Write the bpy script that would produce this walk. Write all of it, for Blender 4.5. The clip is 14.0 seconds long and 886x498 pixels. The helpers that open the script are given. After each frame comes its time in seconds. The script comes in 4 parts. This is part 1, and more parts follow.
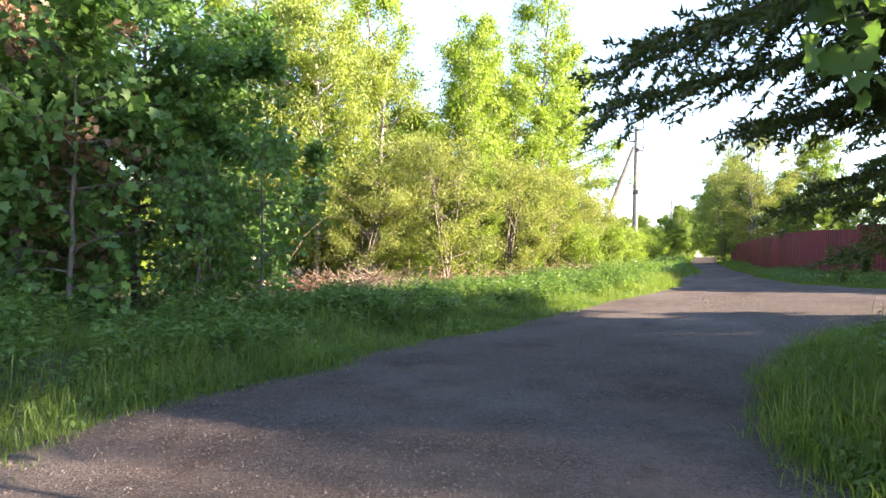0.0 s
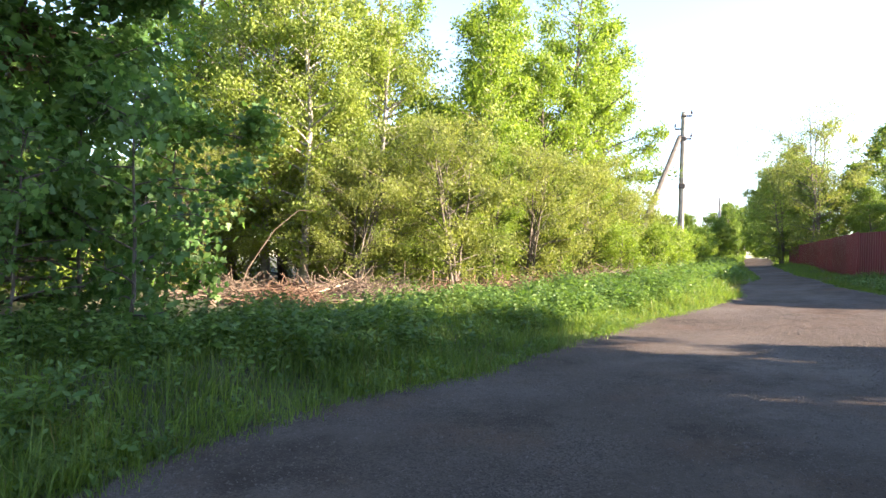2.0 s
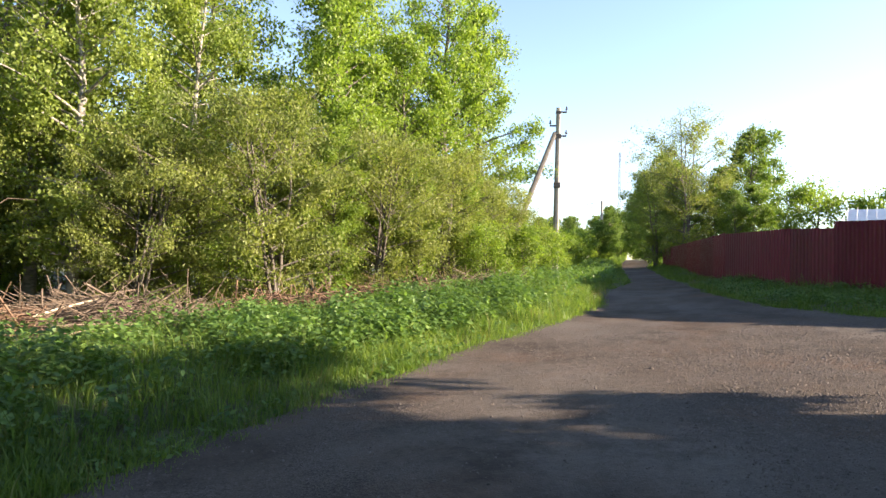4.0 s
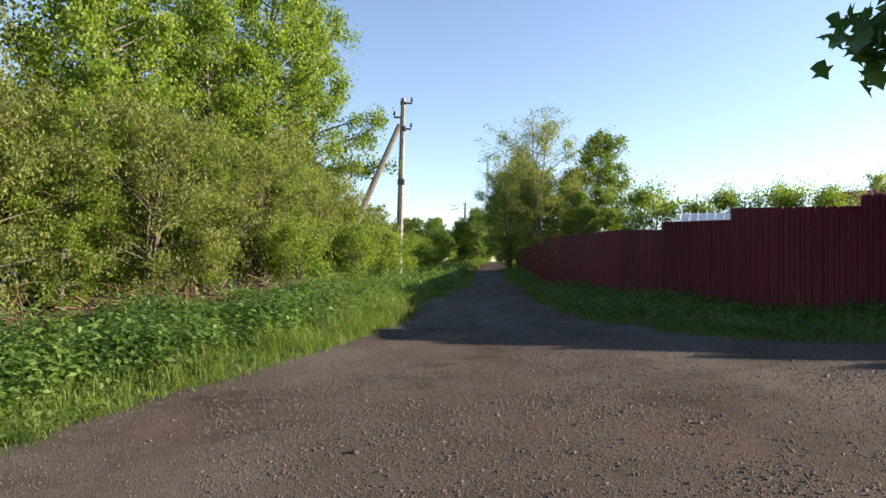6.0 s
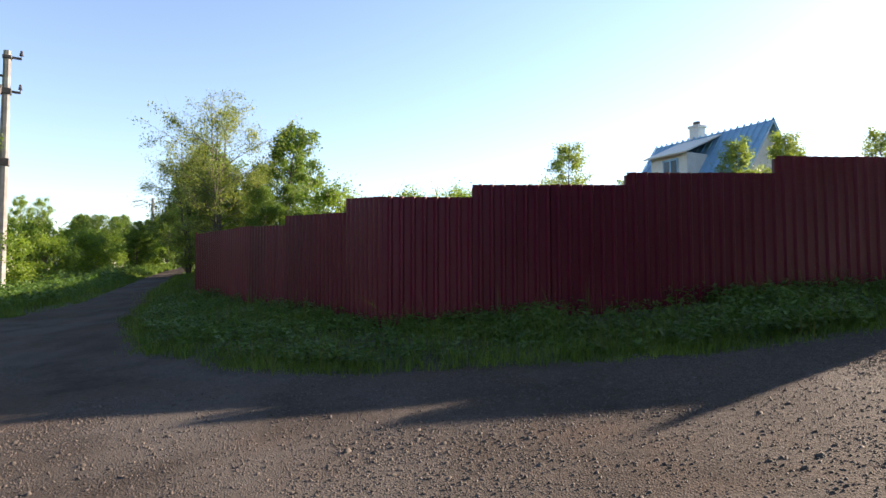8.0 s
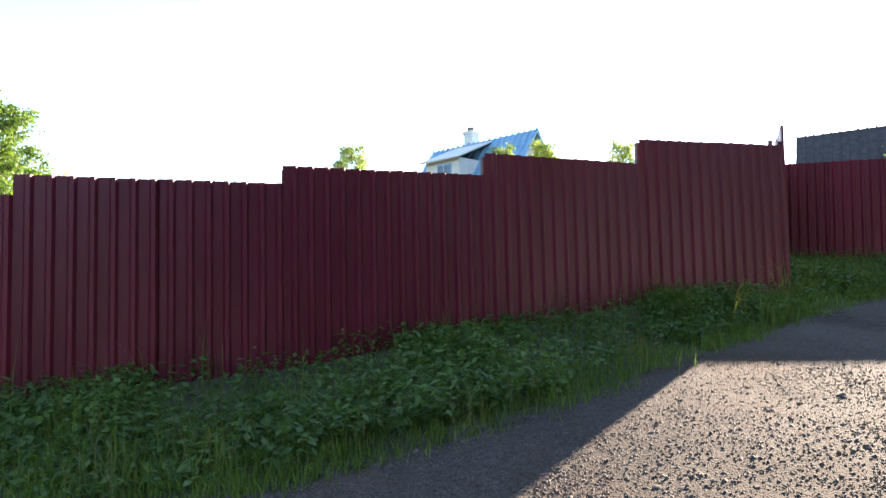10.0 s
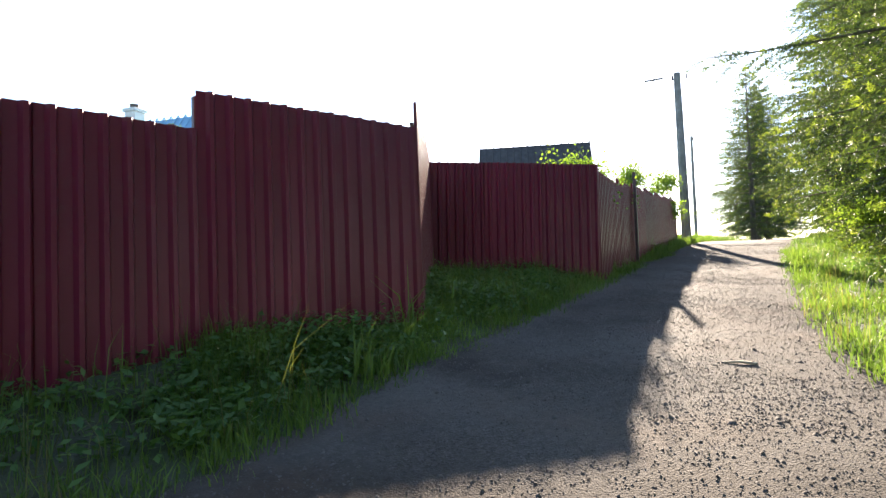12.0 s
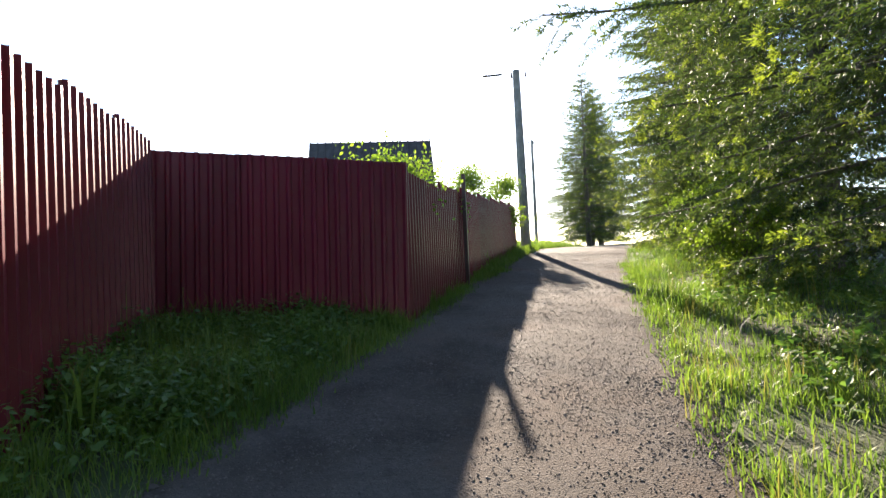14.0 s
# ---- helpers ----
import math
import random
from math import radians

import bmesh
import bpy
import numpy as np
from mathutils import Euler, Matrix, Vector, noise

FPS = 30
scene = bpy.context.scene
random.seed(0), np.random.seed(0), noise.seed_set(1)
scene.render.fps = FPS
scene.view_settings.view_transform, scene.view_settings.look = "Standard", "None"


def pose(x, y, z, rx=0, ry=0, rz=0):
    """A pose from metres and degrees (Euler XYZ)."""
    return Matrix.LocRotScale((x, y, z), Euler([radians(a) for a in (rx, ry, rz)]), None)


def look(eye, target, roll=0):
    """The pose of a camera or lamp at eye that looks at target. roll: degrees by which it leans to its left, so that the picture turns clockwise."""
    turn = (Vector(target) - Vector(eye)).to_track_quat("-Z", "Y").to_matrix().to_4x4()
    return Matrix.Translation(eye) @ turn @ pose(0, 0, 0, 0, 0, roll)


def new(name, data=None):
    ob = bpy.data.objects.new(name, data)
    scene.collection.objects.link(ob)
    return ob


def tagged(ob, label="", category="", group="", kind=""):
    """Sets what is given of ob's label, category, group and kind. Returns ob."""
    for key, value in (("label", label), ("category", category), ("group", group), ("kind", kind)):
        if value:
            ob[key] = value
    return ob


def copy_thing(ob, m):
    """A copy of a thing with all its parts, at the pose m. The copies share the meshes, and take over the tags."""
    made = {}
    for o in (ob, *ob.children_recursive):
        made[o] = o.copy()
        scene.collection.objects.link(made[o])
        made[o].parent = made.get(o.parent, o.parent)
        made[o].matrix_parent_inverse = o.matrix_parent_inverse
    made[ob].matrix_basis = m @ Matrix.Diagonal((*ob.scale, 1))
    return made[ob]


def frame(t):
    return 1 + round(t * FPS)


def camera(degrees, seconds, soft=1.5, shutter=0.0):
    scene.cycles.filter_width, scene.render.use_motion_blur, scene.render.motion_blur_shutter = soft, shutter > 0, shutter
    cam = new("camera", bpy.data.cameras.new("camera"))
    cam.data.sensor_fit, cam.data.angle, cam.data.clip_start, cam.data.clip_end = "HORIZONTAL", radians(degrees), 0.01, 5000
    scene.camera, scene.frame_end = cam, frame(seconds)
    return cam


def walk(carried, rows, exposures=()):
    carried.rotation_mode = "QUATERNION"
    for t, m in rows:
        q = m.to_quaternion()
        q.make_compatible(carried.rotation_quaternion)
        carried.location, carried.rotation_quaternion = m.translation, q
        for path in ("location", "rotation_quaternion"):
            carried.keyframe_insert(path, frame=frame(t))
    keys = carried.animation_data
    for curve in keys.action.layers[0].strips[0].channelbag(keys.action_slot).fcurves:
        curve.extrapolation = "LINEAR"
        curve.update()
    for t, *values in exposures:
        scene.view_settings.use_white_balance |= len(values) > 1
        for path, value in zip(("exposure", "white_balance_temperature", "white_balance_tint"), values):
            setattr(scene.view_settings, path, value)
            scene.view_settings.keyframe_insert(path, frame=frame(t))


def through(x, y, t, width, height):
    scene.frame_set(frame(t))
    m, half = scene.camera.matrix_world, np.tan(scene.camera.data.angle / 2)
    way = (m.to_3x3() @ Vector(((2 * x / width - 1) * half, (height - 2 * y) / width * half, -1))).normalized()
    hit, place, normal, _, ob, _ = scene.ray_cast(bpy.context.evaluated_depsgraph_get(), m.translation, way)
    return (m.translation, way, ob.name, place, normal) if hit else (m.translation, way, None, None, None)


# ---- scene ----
cam = camera(74.6, 14.0)
PATH = [
    (0, (-0.06, -0.428, 1.195), (-0.035, 1.571, 1.246), 1.6),
    (0.5, (0.111, 0.282, 1.32), (0.014, 2.279, 1.366), 1.7),
    (1, (0.289, 1.143, 1.309), (0.146, 3.137, 1.354), 1.8),
    (1.5, (0.557, 1.983, 1.332), (0.433, 3.979, 1.375), 1.9),
    (2, (0.917, 2.821, 1.365), (0.811, 4.818, 1.408), 2.0),
    (2.5, (1.375, 3.599, 1.398), (1.373, 5.598, 1.447), 1.9),
    (3, (1.868, 4.396, 1.427), (1.948, 6.394, 1.48), 1.9),
    (5.5, (4.559, 7.642, 1.649), (5.067, 9.575, 1.724), 1.3),
    (6, (5.264, 8.17, 1.676), (5.905, 10.063, 1.754), 1.4),
    (6.5, (6.09, 8.673, 1.693), (6.959, 10.472, 1.78), 0.8),
    (7, (6.938, 9.042, 1.734), (8.013, 10.726, 1.824), 0.4),
    (7.5, (7.702, 9.284, 1.771), (8.982, 10.818, 1.866), 0.1),
    (8, (8.615, 9.488, 1.798), (10.036, 10.891, 1.894), -0.1),
    (8.5, (9.42, 9.566, 1.888), (10.998, 10.791, 1.986), -0.4),
    (10.8, (13.13, 9.403, 2.197), (15.019, 10.054, 2.292), -1.2),
    (11, (13.433, 9.291, 2.201), (15.351, 9.852, 2.295), -1.2),
    (11.5, (14.158, 8.96, 2.274), (16.143, 9.185, 2.362), -1.7),
    (12, (14.918, 8.593, 2.336), (16.916, 8.569, 2.415), -2.0),
    (12.5, (15.586, 8.257, 2.428), (17.577, 8.09, 2.506), -2.1),
    (13, (16.282, 7.909, 2.482), (18.265, 7.665, 2.556), -2.0),
    (13.5, (16.982, 7.514, 2.578), (18.953, 7.181, 2.649), -2.3),
    (14, (17.647, 7.248, 2.782), (19.578, 6.732, 2.836), -2.6),
]
walk(cam, [(t, look(eye, target, roll)) for t, eye, target, roll in PATH],
     exposures=[(0.0, 3.15, 7400, 25), (1.5, 3.05, 7400, 23), (3.2, 2.6, 7500, 20), (5.3, 1.8, 7300, 17), (7.5, 1.42, 7200, 18), (8.7, 2.55, 7200, 24), (11.0, 2.9, 6900, 15), (12.2, 2.5, 6900, 15), (14.0, 2.25, 6900, 16)])

# world, sun and exposure
SUN_YAW, SUN_UP = 105.0, 19.6
world = bpy.data.worlds.new("sky")
scene.world = world
world.use_nodes = True
wn = world.node_tree
sky = wn.nodes.new("ShaderNodeTexSky")
sky.sky_type, sky.sun_disc = "NISHITA", False
sky.sun_elevation, sky.sun_rotation = radians(SUN_UP), radians(SUN_YAW)
sky.air_density, sky.dust_density, sky.ozone_density = 1.0, 0.2, 2.6
wn.links.new(sky.outputs[0], wn.nodes["Background"].inputs[0])
wn.nodes["Background"].inputs[1].default_value = 0.1
sun_data = bpy.data.lights.new("sun", "SUN")
sun_data.energy, sun_data.angle, sun_data.color = 5.0, radians(0.6), (1.0, 0.9, 0.74)
sun = new("sun", sun_data)
to_sun = Vector((math.sin(radians(SUN_YAW)) * math.cos(radians(SUN_UP)),
                 math.cos(radians(SUN_YAW)) * math.cos(radians(SUN_UP)), math.sin(radians(SUN_UP))))
sun.matrix_basis = look(to_sun * 300, (0, 0, 0))


# ---------------------------------------------------------------- materials
def node(tree, kind, **values):
    n = tree.nodes.new(kind)
    for key, value in values.items():
        n.inputs[key.replace("_", " ")].default_value = value
    return n


def base_material(name):
    m = bpy.data.materials.new(name)
    m.use_nodes = True
    return m, m.node_tree, m.node_tree.nodes["Principled BSDF"]


def ramp(tree, source, stops):
    r = tree.nodes.new("ShaderNodeValToRGB")
    while len(r.color_ramp.elements) < len(stops):
        r.color_ramp.elements.new(0.5)
    for e, (p, c) in zip(r.color_ramp.elements, stops):
        e.position, e.color = p, (*c, 1)
    tree.links.new(source, r.inputs[0])
    return r.outputs[0]


def mixed(tree, factor, a, b, mode="MIX"):
    n = tree.nodes.new("ShaderNodeMix")
    n.data_type, n.blend_type = "RGBA", mode
    for socket, value in ((n.inputs[0], factor), (n.inputs[6], a), (n.inputs[7], b)):
        if isinstance(value, bpy.types.NodeSocket):
            tree.links.new(value, socket)
        elif isinstance(value, (int, float)):
            socket.default_value = value
        else:
            socket.default_value = (*value, 1)
    return n.outputs[2]


def noise_of(tree, scale, detail=6.0, rough=0.6, stretch=None):
    t = tree.nodes.new("ShaderNodeTexCoord")
    n = node(tree, "ShaderNodeTexNoise", Scale=scale, Detail=detail, Roughness=rough)
    if stretch:
        mp = tree.nodes.new("ShaderNodeMapping")
        mp.inputs["Scale"].default_value = stretch
        tree.links.new(t.outputs["Object"], mp.inputs[0])
        tree.links.new(mp.outputs[0], n.inputs["Vector"])
    else:
        tree.links.new(t.outputs["Object"], n.inputs["Vector"])
    return n.outputs["Fac"]


def bump(tree, shader, height, strength, distance):
    b = node(tree, "ShaderNodeBump", Strength=strength, Distance=distance)
    tree.links.new(height, b.inputs["Height"])
    tree.links.new(b.outputs[0], shader.inputs["Normal"])


def surface(name, dark, light, scale=8.0, rough=0.8, grain=60.0, relief=0.3, depth=0.01, metal=0.0, stretch=None, stain=None):
    m, t, p = base_material(name)
    col = ramp(t, noise_of(t, scale, stretch=stretch), ((0.3, dark), (0.7, light)))
    if stain:
        col = mixed(t, ramp(t, noise_of(t, scale * 0.23, 3.0), ((0.45, (0, 0, 0)), (0.68, (1, 1, 1)))), col, stain)
    t.links.new(col, p.inputs["Base Color"])
    p.inputs["Roughness"].default_value, p.inputs["Metallic"].default_value = rough, metal
    bump(t, p, noise_of(t, grain, 4.0, stretch=stretch), relief, depth)
    return m


def leafy(name, dark, light, through=0.4, rough=0.5, tint=1.25, patch=0.25):
    m, t, p = base_material(name)
    geo = t.nodes.new("ShaderNodeNewGeometry")
    col = ramp(t, geo.outputs["Random Per Island"], ((0.0, dark), (1.0, light)))
    wide = ramp(t, noise_of(t, 0.9, 3.0), ((0.35, (0.62, 0.7, 0.6)), (0.7, (1.15, 1.1, 0.95))))
    col = mixed(t, 1.0, col, wide, "MULTIPLY")
    t.links.new(col, p.inputs["Base Color"])
    p.inputs["Roughness"].default_value = rough
    p.inputs["Specular IOR Level"].default_value = 0.35
    tr = t.nodes.new("ShaderNodeBsdfTranslucent")
    t.links.new(mixed(t, 1.0, col, (tint * 1.12, tint * 1.15, tint * 0.65), "MULTIPLY"), tr.inputs[0])
    mx = node(t, "ShaderNodeMixShader", Fac=through)
    t.links.new(p.outputs[0], mx.inputs[1])
    t.links.new(tr.outputs[0], mx.inputs[2])
    t.links.new(mx.outputs[0], t.nodes["Material Output"].inputs[0])
    return m


def gravel_material():
    m, t, p = base_material("gravel_road")
    tc = t.nodes.new("ShaderNodeTexCoord")
    vor = node(t, "ShaderNodeTexVoronoi", Scale=88.0)
    t.links.new(tc.outputs["Object"], vor.inputs["Vector"])
    stones = ramp(t, vor.outputs["Color"], ((0.1, (0.04, 0.032, 0.027)), (0.9, (0.13, 0.109, 0.095))))
    earth = ramp(t, noise_of(t, 1.3, 8.0), ((0.3, (0.05, 0.039, 0.032)), (0.7, (0.1, 0.08, 0.066))))
    worn = ramp(t, noise_of(t, 0.55, 4.0), ((0.4, (0, 0, 0)), (0.62, (1, 1, 1))))
    col = mixed(t, worn, stones, earth)
    rust = ramp(t, noise_of(t, 0.8, 7.0, 0.65), ((0.5, (0, 0, 0)), (0.7, (0.75, 0.75, 0.75))))
    col = mixed(t, rust, col, (0.1, 0.062, 0.043))
    pale = ramp(t, noise_of(t, 0.33, 6.0), ((0.48, (0, 0, 0)), (0.66, (0.6, 0.6, 0.6))))
    col = mixed(t, pale, col, (0.135, 0.122, 0.11))
    litter = ramp(t, noise_of(t, 0.75, 9.0, 0.72), ((0.51, (0, 0, 0)), (0.64, (0.65, 0.65, 0.65))))
    col = mixed(t, litter, col, (0.032, 0.025, 0.021))
    col = mixed(t, 0.35, col, ramp(t, noise_of(t, 22.0, 5.0), ((0.3, (0.4, 0.38, 0.36)), (0.75, (1.3, 1.25, 1.2)))), "MULTIPLY")
    t.links.new(col, p.inputs["Base Color"])
    p.inputs["Roughness"].default_value = 0.9
    p.inputs["Specular IOR Level"].default_value = 0.1
    add = node(t, "ShaderNodeMath")
    t.links.new(vor.outputs["Distance"], add.inputs[0])
    t.links.new(noise_of(t, 30.0, 8.0), add.inputs[1])
    bump(t, p, add.outputs[0], 0.6, 0.006)
    return m


def fence_material():
    m, t, p = base_material("wine_red_sheet_metal")
    col = ramp(t, noise_of(t, 2.0, 6.0, stretch=(1, 1, 0.3)), ((0.3, (0.122, 0.0105, 0.024)), (0.7, (0.17, 0.017, 0.036))))
    info = t.nodes.new("ShaderNodeObjectInfo")
    col = mixed(t, 1.0, col, ramp(t, info.outputs["Random"], ((0.0, (0.82, 0.82, 0.84)), (1.0, (1.2, 1.14, 1.14)))), "MULTIPLY")
    dirt = ramp(t, noise_of(t, 9.0, 8.0, 0.7), ((0.52, (0, 0, 0)), (0.8, (0.35, 0.35, 0.35))))
    col = mixed(t, dirt, col, (0.15, 0.055, 0.055))
    t.links.new(col, p.inputs["Base Color"])
    p.inputs["Roughness"].default_value = 0.36
    p.inputs["Specular IOR Level"].default_value = 0.3
    bump(t, p, noise_of(t, 5.0, 3.0), 0.1, 0.02)
    return m


M_ROAD = gravel_material()
M_SOIL = surface("grassy_soil", (0.03, 0.035, 0.016), (0.075, 0.07, 0.035), 3.0, 0.95, 40, 0.6, 0.03, stain=(0.05, 0.075, 0.02))
M_FENCE = fence_material()
M_POST = surface("dark_steel_post", (0.05, 0.02, 0.02), (0.09, 0.04, 0.04), 12, 0.5, 50, 0.2, 0.004)
M_CONCRETE = surface("weathered_concrete", (0.2, 0.195, 0.18), (0.31, 0.3, 0.28), 5, 0.9, 70, 0.35, 0.006, stain=(0.14, 0.135, 0.13))
M_DARKCONCRETE = surface("dark_concrete", (0.07, 0.066, 0.06), (0.13, 0.122, 0.115), 5, 0.9, 70, 0.35, 0.006)
M_STEEL = surface("rusty_dark_steel", (0.03, 0.028, 0.027), (0.08, 0.065, 0.055), 20, 0.6, 60, 0.2, 0.003)
M_CERAMIC = surface("brown_porcelain", (0.05, 0.03, 0.025), (0.08, 0.05, 0.04), 6, 0.25, 20, 0.05, 0.002)
M_BARK = surface("grey_brown_bark", (0.05, 0.042, 0.035), (0.15, 0.13, 0.11), 9, 0.95, 30, 0.7, 0.02, stretch=(3, 3, 0.5))
M_BIRCH = surface("birch_bark", (0.07, 0.062, 0.055), (0.34, 0.32, 0.28), 6, 0.8, 30, 0.3, 0.01, stretch=(1, 1, 3))
M_DEADWOOD = surface("dry_dead_wood", (0.07, 0.05, 0.036), (0.175, 0.13, 0.095), 10, 0.9, 40, 0.4, 0.008)
M_BROWNBRUSH = surface("reddish_dry_twigs", (0.07, 0.04, 0.026), (0.2, 0.12, 0.075), 10, 0.9, 40, 0.3, 0.005)
M_PALEWOOD = surface("peeled_pale_wood", (0.4, 0.32, 0.22), (0.6, 0.5, 0.36), 9, 0.8, 40, 0.3, 0.004)
M_MAPLE = leafy("maple_leaves", (0.06, 0.145, 0.045), (0.14, 0.255, 0.085), 0.45)
M_MAPLE_RED = leafy("reddish_maple_leaves", (0.13, 0.085, 0.05), (0.2, 0.12, 0.08), 0.4)
M_BIRCHLEAF = leafy("birch_leaves", (0.14, 0.195, 0.045), (0.245, 0.305, 0.08), 0.5)
M_ASPEN = leafy("aspen_leaves", (0.11, 0.185, 0.03), (0.23, 0.32, 0.06), 0.5)
M_WILLOW = leafy("willow_leaves", (0.125, 0.16, 0.045), (0.24, 0.275, 0.085), 0.5)
M_DARKLEAF = leafy("deep_green_leaves", (0.075, 0.135, 0.028), (0.15, 0.225, 0.05), 0.48)
M_NEEDLE = leafy("spruce_needles", (0.04, 0.068, 0.023), (0.095, 0.135, 0.043), 0.34, 0.55)
M_SHOOT = leafy("young_spruce_shoots", (0.16, 0.21, 0.035), (0.25, 0.3, 0.06), 0.5)
M_GRASS = leafy("fresh_grass", (0.08, 0.148, 0.034), (0.178, 0.255, 0.062), 0.5)
M_GRASSDRY = leafy("yellowish_grass", (0.14, 0.15, 0.05), (0.24, 0.22, 0.09), 0.4)
M_WEED = leafy("broad_weed_leaves", (0.06, 0.135, 0.038), (0.15, 0.245, 0.072), 0.42)
M_STONE = surface("crushed_stone", (0.045, 0.036, 0.03), (0.135, 0.11, 0.092), 14, 0.9, 60, 0.3, 0.004)
M_BLUEROOF = surface("blue_sheet_roof", (0.14, 0.31, 0.45), (0.2, 0.39, 0.54), 3, 0.4, 30, 0.1, 0.004)
M_WHITEROOF = surface("pale_grey_sheet_roof", (0.5, 0.52, 0.55), (0.66, 0.68, 0.7), 3, 0.45, 30, 0.1, 0.004)
M_REDROOF = surface("red_tile_sheet_roof", (0.25, 0.03, 0.03), (0.34, 0.05, 0.05), 3, 0.45, 30, 0.1, 0.004)
M_DARKROOF = surface("dark_slate_roof", (0.035, 0.032, 0.032), (0.07, 0.065, 0.065), 4, 0.95, 30, 0.2, 0.006)
M_SIDING = surface("cream_siding", (0.55, 0.53, 0.46), (0.66, 0.64, 0.56), 3, 0.7, 40, 0.15, 0.004)
M_BRICKWHITE = surface("whitewashed_brick", (0.5, 0.49, 0.46), (0.64, 0.62, 0.58), 8, 0.85, 40, 0.3, 0.006)
M_GREYWOOD = surface("grey_weathered_boards", (0.2, 0.19, 0.19), (0.36, 0.34, 0.33), 8, 0.9, 40, 0.3, 0.005, stretch=(3, 3, 0.4))
M_PALEPOST = surface("galvanised_post", (0.4, 0.4, 0.39), (0.55, 0.55, 0.53), 8, 0.5, 40, 0.15, 0.003)
M_GLASS, _gt, _gp = base_material("window_glass")
_gp.inputs["Base Color"].default_value, _gp.inputs["Roughness"].default_value = (0.05, 0.08, 0.1, 1), 0.05


# ---------------------------------------------------------------- mesh helpers
def mesh_from(name, verts, faces, material, smooth=False):
    me = bpy.data.meshes.new(name)
    me.from_pydata(verts, [], faces)
    me.materials.append(material)
    if smooth:
        me.polygons.foreach_set("use_smooth", np.ones(len(me.polygons), dtype=bool))
    me.update()
    return me


def mesh_arrays(name, verts, faces, material):
    """A mesh from an N x 3 array of places and an M x k array of corners."""
    verts, faces = np.asarray(verts, dtype=np.float32), np.asarray(faces, dtype=np.int32)
    me = bpy.data.meshes.new(name)
    k = faces.shape[1]
    me.vertices.add(len(verts))
    me.vertices.foreach_set("co", verts.ravel())
    me.loops.add(faces.size)
    me.loops.foreach_set("vertex_index", faces.ravel())
    me.polygons.add(len(faces))
    me.polygons.foreach_set("loop_start", np.arange(0, faces.size, k, dtype=np.int32))
    me.update(calc_edges=True)
    me.materials.append(material)
    return me


def child(name, me, parent, label="", m=None):
    ob = new(name, me)
    ob.parent = parent
    if m is not None:
        ob.matrix_basis = m
    return tagged(ob, label)


def part(name, bm, material, parent, label=""):
    me = bpy.data.meshes.new(name)
    bm.to_mesh(me)
    bm.free()
    me.materials.append(material)
    return child(name, me, parent, label)


def box_into(bm, lo, hi, m=None, bevel=0.0):
    made = bmesh.ops.create_cube(bm, size=1.0)["verts"]
    size, mid = [b - a for a, b in zip(lo, hi)], [(a + b) / 2 for a, b in zip(lo, hi)]
    mm = Matrix.Translation(mid) @ Matrix.Diagonal((*size, 1))
    bmesh.ops.transform(bm, matrix=(m @ mm) if m is not None else mm, verts=made)
    if bevel:
        edges = list({e for v in made for e in v.link_edges})
        bmesh.ops.bevel(bm, geom=edges, offset=bevel, segments=1, affect="EDGES")


def tube(points, radii, sides=6):
    """Places and quads of a tapering tube through the points."""
    pts = np.asarray(points, dtype=float)
    n = len(pts)
    way = np.gradient(pts, axis=0)
    way /= np.linalg.norm(way, axis=1)[:, None] + 1e-9
    ref = np.array([0.0, 0.0, 1.0]) if abs(way[0][2]) < 0.8 else np.array([1.0, 0.0, 0.0])
    u = np.cross(way, ref)
    u /= np.linalg.norm(u, axis=1)[:, None] + 1e-9
    v = np.cross(way, u)
    a = np.arange(sides) * 2 * math.pi / sides
    ring = u[:, None, :] * np.cos(a)[None, :, None] + v[:, None, :] * np.sin(a)[None, :, None]
    verts = (pts[:, None, :] + ring * np.asarray(radii, dtype=float)[:, None, None]).reshape(-1, 3)
    i, j = np.meshgrid(np.arange(n - 1), np.arange(sides), indexing="ij")
    k = (j + 1) % sides
    faces = np.stack([i * sides + j, i * sides + k, (i + 1) * sides + k, (i + 1) * sides + j], -1).reshape(-1, 4)
    return verts, faces


def tubes_mesh(name, tubes, material):
    vs, fs, at = [], [], 0
    for v, f in tubes:
        vs.append(v)
        fs.append(f + at)
        at += len(v)
    return mesh_arrays(name, np.concatenate(vs), np.concatenate(fs), material)


